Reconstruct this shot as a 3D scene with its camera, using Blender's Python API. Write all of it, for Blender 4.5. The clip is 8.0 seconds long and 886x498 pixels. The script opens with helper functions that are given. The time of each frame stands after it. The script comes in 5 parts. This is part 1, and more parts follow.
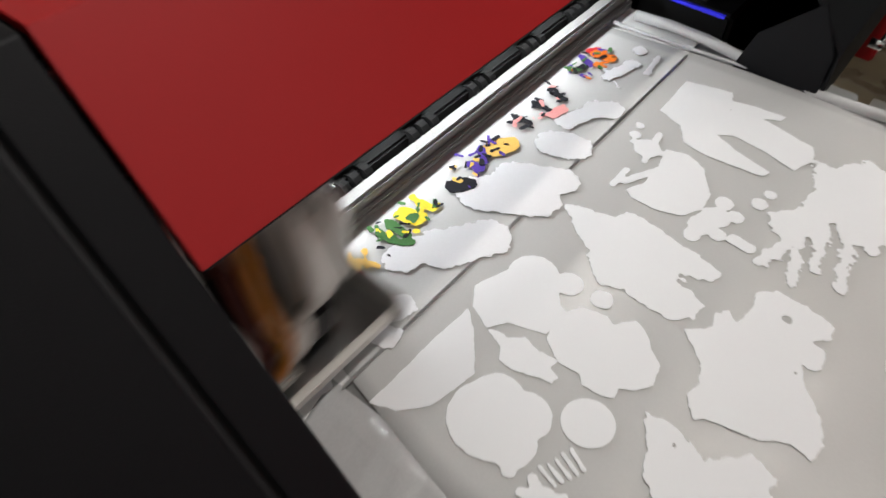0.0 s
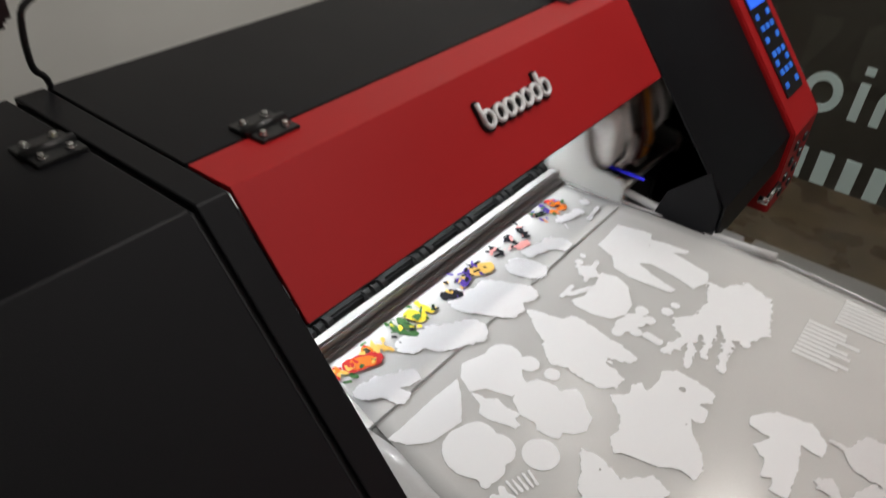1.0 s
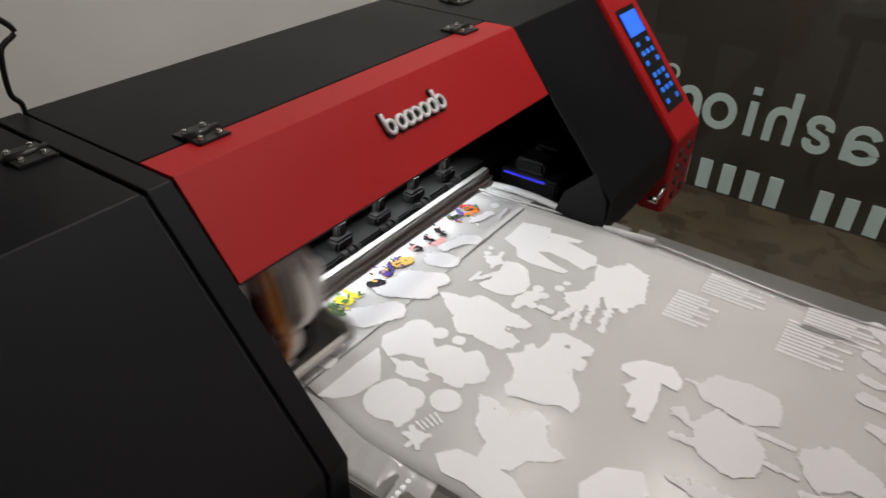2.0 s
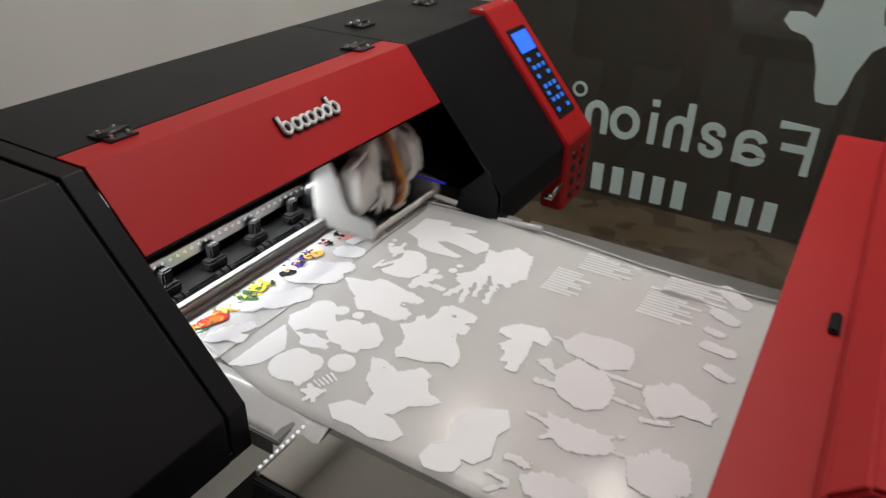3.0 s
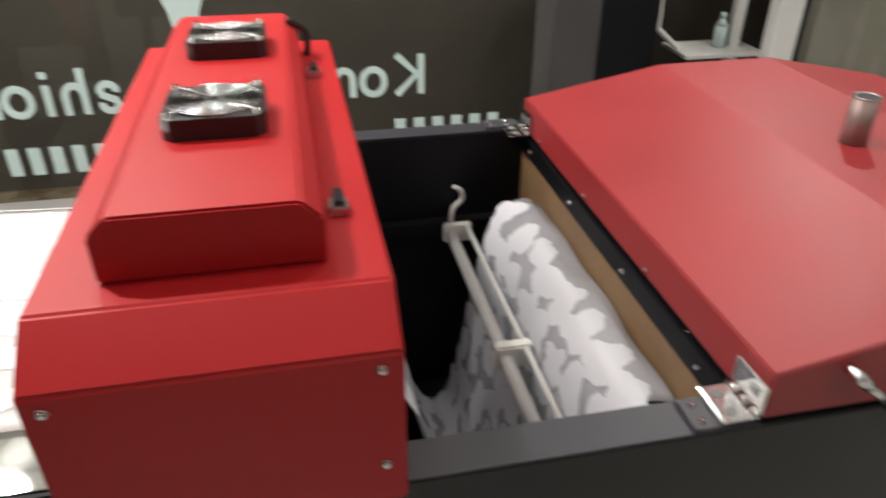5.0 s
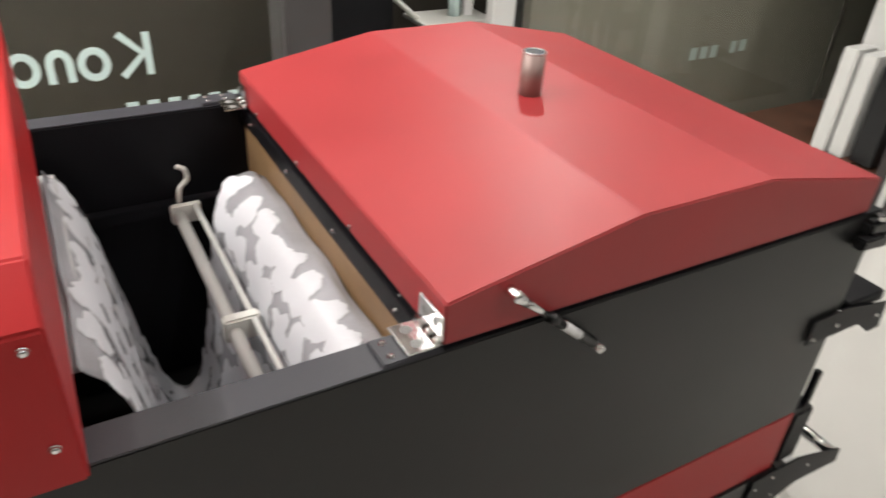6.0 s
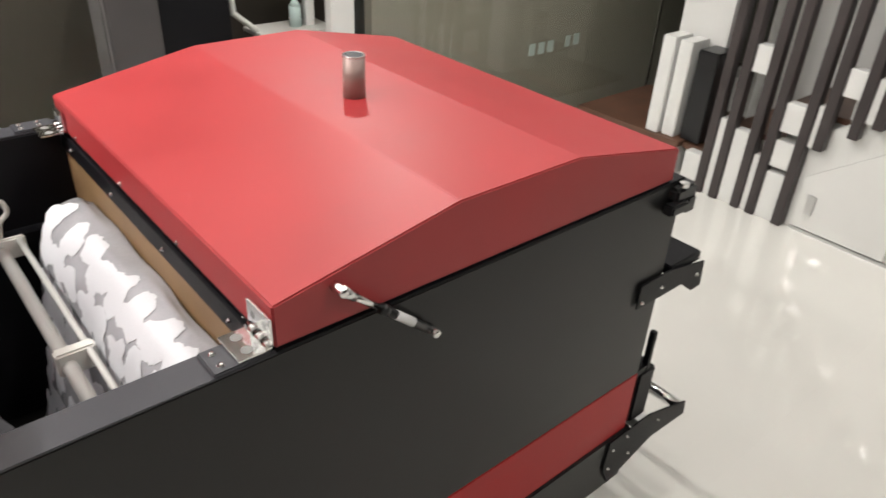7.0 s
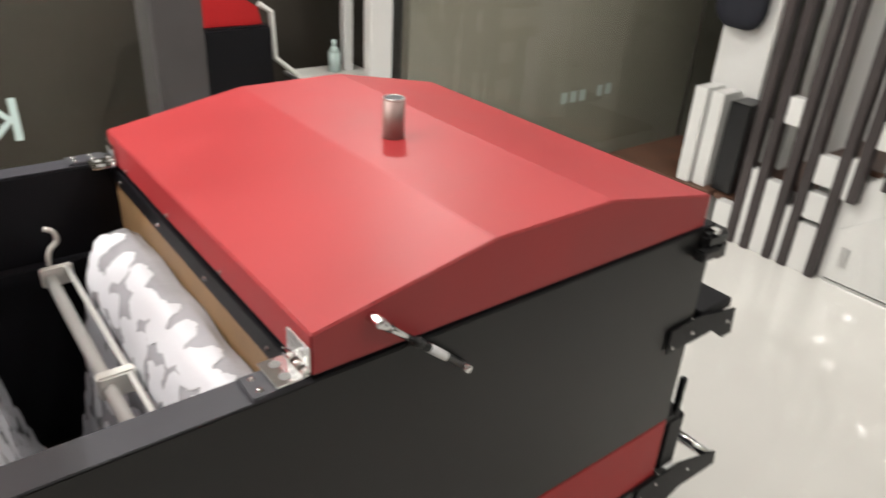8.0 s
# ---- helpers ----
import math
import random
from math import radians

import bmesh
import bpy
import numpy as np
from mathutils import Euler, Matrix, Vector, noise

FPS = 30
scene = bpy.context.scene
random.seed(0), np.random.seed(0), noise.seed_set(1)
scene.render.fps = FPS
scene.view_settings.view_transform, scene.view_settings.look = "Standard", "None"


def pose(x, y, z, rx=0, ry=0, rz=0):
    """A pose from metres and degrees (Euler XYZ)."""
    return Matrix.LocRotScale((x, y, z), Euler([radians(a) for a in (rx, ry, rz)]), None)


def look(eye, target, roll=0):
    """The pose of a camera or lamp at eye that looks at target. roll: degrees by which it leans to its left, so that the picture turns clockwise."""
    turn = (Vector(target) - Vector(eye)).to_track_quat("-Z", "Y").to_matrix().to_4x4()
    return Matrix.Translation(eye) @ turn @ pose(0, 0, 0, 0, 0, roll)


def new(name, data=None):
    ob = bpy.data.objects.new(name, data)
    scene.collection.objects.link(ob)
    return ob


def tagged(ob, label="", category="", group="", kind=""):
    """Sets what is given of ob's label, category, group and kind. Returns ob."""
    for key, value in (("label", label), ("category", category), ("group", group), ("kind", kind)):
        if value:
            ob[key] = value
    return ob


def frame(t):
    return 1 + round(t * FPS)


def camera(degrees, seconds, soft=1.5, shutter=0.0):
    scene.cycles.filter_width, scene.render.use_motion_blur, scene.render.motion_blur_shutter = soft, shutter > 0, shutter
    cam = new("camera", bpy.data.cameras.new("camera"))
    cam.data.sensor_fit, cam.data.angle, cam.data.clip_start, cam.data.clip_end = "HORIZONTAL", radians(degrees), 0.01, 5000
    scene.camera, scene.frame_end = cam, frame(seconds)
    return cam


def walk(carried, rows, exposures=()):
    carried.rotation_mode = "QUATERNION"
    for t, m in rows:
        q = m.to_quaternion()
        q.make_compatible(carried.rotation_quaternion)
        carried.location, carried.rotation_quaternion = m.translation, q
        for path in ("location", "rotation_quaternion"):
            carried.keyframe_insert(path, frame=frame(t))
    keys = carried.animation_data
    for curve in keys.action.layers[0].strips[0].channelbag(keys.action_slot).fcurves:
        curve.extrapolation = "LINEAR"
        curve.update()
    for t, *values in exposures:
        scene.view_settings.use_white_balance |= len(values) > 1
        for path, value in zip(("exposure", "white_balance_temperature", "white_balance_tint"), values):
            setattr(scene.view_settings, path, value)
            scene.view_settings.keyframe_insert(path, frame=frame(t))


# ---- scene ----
cam = camera(63.2, 8.0, shutter=0.5)
METRES, EYE, TILT, LEAN, TURN = 8.0, 1.5, 0.0, 0.0, 0.0
PATH = [
    (0, (-0.48, 0.048, 1.46), (-1.296, 1.106, -0.028), 1.5),
    (0.5, (-0.42, -0.061, 1.541), (-1.266, 1.094, 0.144), 2.3),
    (1, (-0.352, -0.146, 1.617), (-1.299, 1.142, 0.416), 3.2),
    (1.2, (-0.331, -0.178, 1.632), (-1.292, 1.14, 0.487), 2.8),
    (1.5, (-0.287, -0.218, 1.644), (-1.222, 1.141, 0.514), 2.4),
    (3, (0.016, -0.328, 1.662), (-0.865, 1.158, 0.655), 1.1),
    (3.5, (0.049, -0.429, 1.655), (-0.437, 1.234, 0.656), -0.5),
    (4, (0.107, -0.506, 1.666), (-0.006, 1.262, 0.738), 1.4),
    (4.5, (0.173, -0.545, 1.67), (0.266, 1.217, 0.727), 0.3),
    (5, (0.26, -0.575, 1.66), (0.62, 1.095, 0.621), 0.5),
    (6.5, (0.418, -0.707, 1.66), (1.449, 0.647, 0.609), 3.9),
    (7, (0.435, -0.74, 1.664), (1.572, 0.538, 0.626), 3.2),
    (7.5, (0.437, -0.768, 1.668), (1.656, 0.47, 0.677), 3.4),
    (8, (0.405, -0.757, 1.666), (1.518, 0.618, 0.733), 3.5),
]
walk(cam, [(t, look(eye, target, roll)) for t, eye, target, roll in PATH],
     [(0, -2.1), (0.6, -2.25), (1.0, -2.1), (1.5, -2.0), (3.0, -1.92), (3.5, -2.02), (4.0, -1.6), (4.5, -1.1), (5.0, -0.45), (5.6, -0.12), (6.5, 0.12), (8.0, 0.1)])

# ---------------------------------------------------------------- light
WORLD = bpy.data.worlds.new("room_air")
scene.world = WORLD
WORLD.use_nodes = True
WORLD.node_tree.nodes["Background"].inputs[0].default_value = (0.75, 0.8, 0.9, 1)
WORLD.node_tree.nodes["Background"].inputs[1].default_value = 0.03

CEILING_Z = 2.75
# lamps above film, lid, floor and side are added to brighten; others match reflections
LAMPS = [(-1.12, 1.85, 17), (-0.4, 1.82, 19), (-0.55, 0.72, 48), (0.04, 1.5, 4.5), (0.8, 0.83, 6), (1.57, 0.17, 5), (2.1, 1.85, 30), (3.1, 0.7, 12), (3.0, -1.0, 13), (0.23, 0.16, 2.5), (1.2, -1.4, 13)]


def ceiling_lamp(x, y, watts, size):
    data = bpy.data.lights.new("ceiling_light_glow", "AREA")
    data.shape, data.size, data.energy, data.color = "DISK", size, watts, (1.0, 0.965, 0.92)
    lamp = new("ceiling_light_glow", data)
    lamp.matrix_world = pose(x, y, CEILING_Z - 0.03)


for lx, ly, watts in LAMPS:
    ceiling_lamp(lx, ly, watts, 0.09)

# the printer's own bed light, under its cover
strip_data = bpy.data.lights.new("bed_light_glow", "AREA")
strip_data.shape, strip_data.size, strip_data.size_y, strip_data.energy, strip_data.color = "RECTANGLE", 0.7, 0.008, 5.0, (0.95, 0.98, 1.0)
strip_lamp = new("bed_light_glow", strip_data)
strip_lamp.matrix_world = look((-0.902, 0.53, 1.028), (-0.78, 0.53, 0.955), 0)


# ---------------------------------------------------------------- materials
def material(name, color, rough=0.5, metal=0.0, vary=0.12, scale=30.0, bump=0.0, fine=400.0, **more):
    """A surface with broad stains, fine grain and a little relief, in object space metres."""
    m = bpy.data.materials.new(name)
    m.use_nodes = True
    tree = m.node_tree
    p = tree.nodes["Principled BSDF"]
    p.inputs["Metallic"].default_value = metal
    for key, value in more.items():
        p.inputs[key.replace("_", " ")].default_value = value
    at = tree.nodes.new("ShaderNodeTexCoord")
    info = tree.nodes.new("ShaderNodeObjectInfo")
    broad = tree.nodes.new("ShaderNodeTexNoise")
    broad.inputs["Scale"].default_value, broad.inputs["Detail"].default_value = scale * 0.12, 4
    grain = tree.nodes.new("ShaderNodeTexNoise")
    grain.inputs["Scale"].default_value, grain.inputs["Detail"].default_value = fine, 2
    for n in (broad, grain):
        tree.links.new(at.outputs["Object"], n.inputs["Vector"])
    add = tree.nodes.new("ShaderNodeMath")
    add.operation = "MULTIPLY_ADD"
    tree.links.new(grain.outputs["Fac"], add.inputs[0])
    add.inputs[1].default_value = 0.4
    tree.links.new(broad.outputs["Fac"], add.inputs[2])
    ramp = tree.nodes.new("ShaderNodeValToRGB")
    ramp.color_ramp.elements[0].position, ramp.color_ramp.elements[1].position = 0.45, 0.95
    lo, hi = 1 - vary, 1 + vary
    ramp.color_ramp.elements[0].color = (*[min(1, c * lo) for c in color], 1)
    ramp.color_ramp.elements[1].color = (*[min(1, c * hi) for c in color], 1)
    tree.links.new(add.outputs[0], ramp.inputs["Fac"])
    tree.links.new(ramp.outputs["Color"], p.inputs["Base Color"])
    r = tree.nodes.new("ShaderNodeMapRange")
    r.inputs["To Min"].default_value, r.inputs["To Max"].default_value = max(0.0, rough * 0.8), min(1.0, rough * 1.2)
    tree.links.new(broad.outputs["Fac"], r.inputs["Value"])
    tree.links.new(r.outputs["Result"], p.inputs["Roughness"])
    if bump:
        b = tree.nodes.new("ShaderNodeBump")
        b.inputs["Strength"].default_value, b.inputs["Distance"].default_value = bump, 0.0006
        tree.links.new(grain.outputs["Fac"], b.inputs["Height"])
        tree.links.new(b.outputs["Normal"], p.inputs["Normal"])
    return m


def glow(name, color, strength):
    m = bpy.data.materials.new(name)
    m.use_nodes = True
    p = m.node_tree.nodes["Principled BSDF"]
    p.inputs["Base Color"].default_value = (*color, 1)
    p.inputs["Emission Color"].default_value = (*color, 1)
    p.inputs["Emission Strength"].default_value = strength
    return m


RED = material("red_powder_coat", (0.4, 0.010, 0.012), 0.46, Specular_IOR_Level=0.36, bump=0.12, fine=900, vary=0.06)
BLACK = material("black_powder_coat", (0.006, 0.006, 0.0075), 0.45, Specular_IOR_Level=0.18, bump=0.2, fine=900, vary=0.15)
BLACK_PLASTIC = material("black_plastic", (0.012, 0.012, 0.013), 0.35, vary=0.1)
DARK_INNER = material("dark_inner_sheet", (0.01, 0.01, 0.012), 0.6, vary=0.2)
RIM_GREY = material("dark_grey_rim", (0.035, 0.035, 0.042), 0.45, bump=0.15, vary=0.1)
CHROME = material("chrome", (0.8, 0.8, 0.8), 0.12, 1.0, vary=0.05)
STEEL = material("polished_steel", (0.62, 0.62, 0.6), 0.04, 1.0, vary=0.06, scale=60)
ALU = material("brushed_aluminium", (0.62, 0.62, 0.62), 0.3, 1.0, vary=0.08)
GUARD = material("bright_wire", (0.85, 0.85, 0.86), 0.1, 1.0, vary=0.03)
WHITE_PLASTIC = material("white_plastic", (0.62, 0.62, 0.58), 0.4, vary=0.05)
CLEAR_PLASTIC = material("milky_plastic", (0.72, 0.7, 0.66), 0.3, vary=0.1, Transmission_Weight=0.1)
FILM = material("pet_film", (0.84, 0.84, 0.83), 0.22, vary=0.05, scale=40, Specular_IOR_Level=0.5)
FILM_EDGE = material("clear_film_edge", (0.72, 0.72, 0.72), 0.2, vary=0.08, Transmission_Weight=0.3)
# RED greyed and made shinier, so the colour carries the ceiling's sheen
RED_LID = material("sheen_red_coat", (0.32, 0.022, 0.025), 0.5, Specular_IOR_Level=0.65, bump=0.12, fine=900, vary=0.1)
RAIL = material("grey_metal_rail", (0.3, 0.3, 0.29), 0.6, 0.15, vary=0.1)
BED_GREY = material("grey_print_bed", (0.2, 0.2, 0.195), 0.4, vary=0.12, scale=20)
PALE_PLATE = material("pale_heating_plate", (0.8, 0.75, 0.68), 0.24, 0.5, vary=0.08)
PALE_STRIP = material("white_bed_strip", (0.85, 0.85, 0.84), 0.4, vary=0.04)
BLACK_SIDE = material("satin_black_sheet", (0.009, 0.009, 0.009), 0.34, Specular_IOR_Level=0.34, bump=0.15, fine=900, vary=0.12)
PALE_BAR = material("pale_grey_bar", (0.42, 0.42, 0.4), 0.45, vary=0.08)
INK = material("white_ink", (0.91, 0.92, 0.94), 0.45, vary=0.03, bump=0.15, fine=1500)
# INK toned down to a mid grey for the hanging film
LOOP_INK = material("greyer_white_ink", (0.56, 0.57, 0.6), 0.5, vary=0.12, scale=25)
INK_WET = material("wet_white_ink", (0.88, 0.88, 0.9), 0.18, vary=0.03)
INK_FAINT = material("faint_white_ink", (0.76, 0.76, 0.77), 0.4, vary=0.04)
BAR_FAINT = material("pale_ink_lines", (0.79, 0.8, 0.8), 0.3, vary=0.05)
GREY_WALL = material("painted_grey_wall", (0.72, 0.71, 0.67), 0.85, vary=0.04, bump=0.2)
BROWN_WALL = material("brown_plaster", (0.034, 0.028, 0.02), 0.7, vary=0.12, scale=12, bump=0.3)
PARTITION = material("olive_partition_board", (0.17, 0.155, 0.12), 0.6, vary=0.06, scale=10)
# for a wall out of view, darkened to cut bounce and reflections
DARK_WALL = material("unseen_dark_wall", (0.09, 0.085, 0.08), 0.7, vary=0.1)
NAVY = material("navy_fabric", (0.008, 0.009, 0.016), 0.8, vary=0.2, bump=0.3)
LETTER_DULL = material("dull_grey_vinyl", (0.3, 0.36, 0.33), 0.5, vary=0.05)
BROWN_FLOOR = material("brown_stone_floor", (0.12, 0.088, 0.055), 0.28, vary=0.5, scale=45, fine=60)
TILE = material("white_polished_tile", (0.72, 0.71, 0.67), 0.01, vary=0.04, scale=8, Specular_IOR_Level=0.75)
GROUT = material("pale_grout", (0.72, 0.71, 0.67), 0.2)
CEILING = material("white_ceiling_paint", (0.78, 0.77, 0.74), 0.8, vary=0.03)
WHITE_PAINT = material("white_lacquer", (0.72, 0.72, 0.7), 0.35, vary=0.04)
GLOSS_WHITE = material("high_gloss_white_lacquer", (0.72, 0.72, 0.7), 0.015, vary=0.03, Specular_IOR_Level=1.0)
SIDE_PLATE = material("grey_white_plate", (0.42, 0.42, 0.4), 0.45, vary=0.12)
SLAT_BROWN = material("dark_brown_slat", (0.045, 0.036, 0.036), 0.4, vary=0.2)
TREAD_BROWN = material("brown_wood_tread", (0.11, 0.055, 0.035), 0.4, vary=0.3, scale=60)
BOARD = material("brown_board", (0.24, 0.145, 0.07), 0.5, vary=0.25, scale=60, bump=0.2)
DARK_POST = material("dark_grey_column_paint", (0.07, 0.065, 0.065), 0.5, vary=0.1)
LETTER = material("pale_blue_vinyl", (0.55, 0.68, 0.66), 0.5, vary=0.05)
LOGO_WHITE = material("white_badge", (0.75, 0.75, 0.76), 0.35, vary=0.04)
# plain metal; the red reflected from the lid is mixed into its colour
TINTED_PIPE = material("dull_pipe_with_red_reflection", (0.3, 0.22, 0.2), 0.5, 0.5, vary=0.12)
BLUE_SCREEN = glow("blue_screen_glow", (0.03, 0.16, 1.0), 2.2)
BLUE_KEY = glow("blue_key_glow", (0.04, 0.22, 0.9), 0.8)
BLUE_STRIP = glow("blue_strip_glow", (0.03, 0.03, 1.0), 0.2)
LAMP_GLOW = glow("lamp_glow", (1.0, 0.97, 0.92), 14.0)
BED_LED = glow("bed_led_glow", (0.95, 0.98, 1.0), 2.0)

RUBBER = material("black_rubber", (0.012, 0.012, 0.012), 0.85, Specular_IOR_Level=0.2)
SATIN = material("satin_steel", (0.6, 0.6, 0.58), 0.32, 1.0, vary=0.06)

# the transfer film: half clear, half milky coating
_t = FILM.node_tree
_mix, _clear = _t.nodes.new("ShaderNodeMixShader"), _t.nodes.new("ShaderNodeBsdfTransparent")
_mix.inputs[0].default_value = 0.56
_t.links.new(_clear.outputs[0], _mix.inputs[1])
_t.links.new(_t.nodes["Principled BSDF"].outputs[0], _mix.inputs[2])
_t.links.new(_mix.outputs[0], _t.nodes["Material Output"].inputs["Surface"])

GLASS = bpy.data.materials.new("clear_glass")
GLASS.use_nodes = True
_g = GLASS.node_tree.nodes["Principled BSDF"]
_g.inputs["Base Color"].default_value = (0.93, 0.95, 0.93, 1)
_g.inputs["Transmission Weight"].default_value, _g.inputs["Roughness"].default_value, _g.inputs["IOR"].default_value = 1.0, 0.0, 1.3


# ---------------------------------------------------------------- builders
def link(name, bm, mat, parent=None, smooth=False):
    me = bpy.data.meshes.new(name)
    bmesh.ops.recalc_face_normals(bm, faces=bm.faces)
    if smooth:
        for f in bm.faces:
            f.smooth = True
    bm.to_mesh(me)
    bm.free()
    me.materials.append(mat)
    ob = new(name, me)
    if parent:
        ob.parent = parent
    return ob


def part(name, bm, mat, parent, label="", smooth=False):
    return tagged(link(name, bm, mat, parent, smooth), label)


def thing(name, x, y, z, label, category, group="", kind="", turn=0):
    ob = new(name)
    ob.matrix_basis = pose(x, y, z, 0, 0, turn)
    ob.empty_display_size = 0.05
    return tagged(ob, label, category, group, kind)


def soften(bm, width, steps=2):
    if width:
        bmesh.ops.bevel(bm, geom=list(bm.edges), offset=width, segments=steps, affect="EDGES", clamp_overlap=True)
    return bm


def box(x0, x1, y0, y1, z0, z1, bevel=0.002):
    bm = bmesh.new()
    bmesh.ops.create_cube(bm, size=1)
    for v in bm.verts:
        v.co = Vector(((x0 + x1) / 2 + v.co.x * (x1 - x0), (y0 + y1) / 2 + v.co.y * (y1 - y0), (z0 + z1) / 2 + v.co.z * (z1 - z0)))
    return soften(bm, bevel)


def prism(outline, a, b, axis="y", bevel=0.003):
    """An outline in the two other axes, drawn out from a to b."""
    bm = bmesh.new()

    def put(p, w):
        return {"y": (p[0], w, p[1]), "z": (p[0], p[1], w), "x": (w, p[0], p[1])}[axis]
    low = [bm.verts.new(put(p, a)) for p in outline]
    top = [bm.verts.new(put(p, b)) for p in outline]
    bm.faces.new(low)
    bm.faces.new(top[::-1])
    for i in range(len(low)):
        j = (i + 1) % len(low)
        bm.faces.new((low[i], top[i], top[j], low[j]))
    return soften(bm, bevel)


def hood(outline, inner, y0, y1, cap0=True, cap1=True, wall=0.004):
    """A sheet-metal hood: outer and inner outline, closed at the ends that are named."""
    bm = bmesh.new()
    rings = []
    for line, a, b in ((outline, y0, y1), (inner, y0 + (wall if cap0 else 0), y1 - (wall if cap1 else 0))):
        rings.append([[bm.verts.new((x, w, z)) for x, z in line] for w in (a, b)])
    n = len(outline)
    for k in (0, 1):
        for i in range(n):
            j = (i + 1) % n
            bm.faces.new((rings[k][0][i], rings[k][1][i], rings[k][1][j], rings[k][0][j]))
    for end, cap in ((0, cap0), (1, cap1)):
        if cap:
            bm.faces.new(rings[0][end])
            bm.faces.new(rings[1][end])
        else:
            for i in range(n):
                j = (i + 1) % n
                bm.faces.new((rings[0][end][i], rings[0][end][j], rings[1][end][j], rings[1][end][i]))
    return bm


def rod(a, b, radius, radius2=None, sides=16, bevel=0.0):
    bm = bmesh.new()
    a, b = Vector(a), Vector(b)
    bmesh.ops.create_cone(bm, cap_ends=True, segments=sides, radius1=radius, radius2=radius if radius2 is None else radius2, depth=(b - a).length)
    turn = (b - a).to_track_quat("Z", "Y").to_matrix().to_4x4()
    bmesh.ops.transform(bm, matrix=Matrix.Translation((a + b) / 2) @ turn, verts=bm.verts)
    if bevel:
        soften(bm, bevel, 1)
    return bm


def pipe(points, radius, sides=10, closed=False):
    """A round bar through points."""
    pts = [Vector(p) for p in points]
    bm = bmesh.new()
    rings = []
    n = len(pts)
    for i, p in enumerate(pts):
        before, after = (pts[i - 1], pts[(i + 1) % n]) if closed else (pts[max(0, i - 1)], pts[min(n - 1, i + 1)])
        d = (after - before).normalized()
        side = d.cross(Vector((0.13, 0.31, 0.94))).normalized()
        up = side.cross(d)
        rings.append([bm.verts.new(p + radius * (math.cos(t) * side + math.sin(t) * up)) for t in [2 * math.pi * k / sides for k in range(sides)]])
    for i in range(n if closed else n - 1):
        r, s = rings[i], rings[(i + 1) % n]
        for k in range(sides):
            bm.faces.new((r[k], r[(k + 1) % sides], s[(k + 1) % sides], s[k]))
    if not closed:
        bm.faces.new(rings[0])
        bm.faces.new(rings[-1][::-1])
    return bm


def curve_points(points, steps=8):
    """A smooth line through a few points."""
    pts = [Vector(p) for p in points]
    pts = [2 * pts[0] - pts[1], *pts, 2 * pts[-1] - pts[-2]]
    out = []
    for a, b, c, d in zip(pts, pts[1:], pts[2:], pts[3:]):
        for k in range(steps):
            t = k / steps
            out.append(0.5 * ((2 * b) + (c - a) * t + (2 * a - 5 * b + 4 * c - d) * t * t + (3 * b - a - 3 * c + d) * t ** 3))
    return [*out, pts[-2]]


def join(*meshes):
    """Several bmeshes of one part in one."""
    out = meshes[0]
    for m in meshes[1:]:
        me = bpy.data.meshes.new("piece")
        m.to_mesh(me)
        m.free()
        out.from_mesh(me)
        bpy.data.meshes.remove(me)
    return out


def screw(x, y, z, parent, radius=0.005, axis=(0, 0, 1), name="screw"):
    v = Vector(axis)
    p = Vector((x, y, z))
    return part(name, join(rod(p - v * 0.002, p + v * 0.002, radius, radius * 0.9, 12), rod(p + v * 0.002, p + v * 0.004, radius * 0.9, radius * 0.4, 12)), CHROME, parent, "chrome screw head", True)


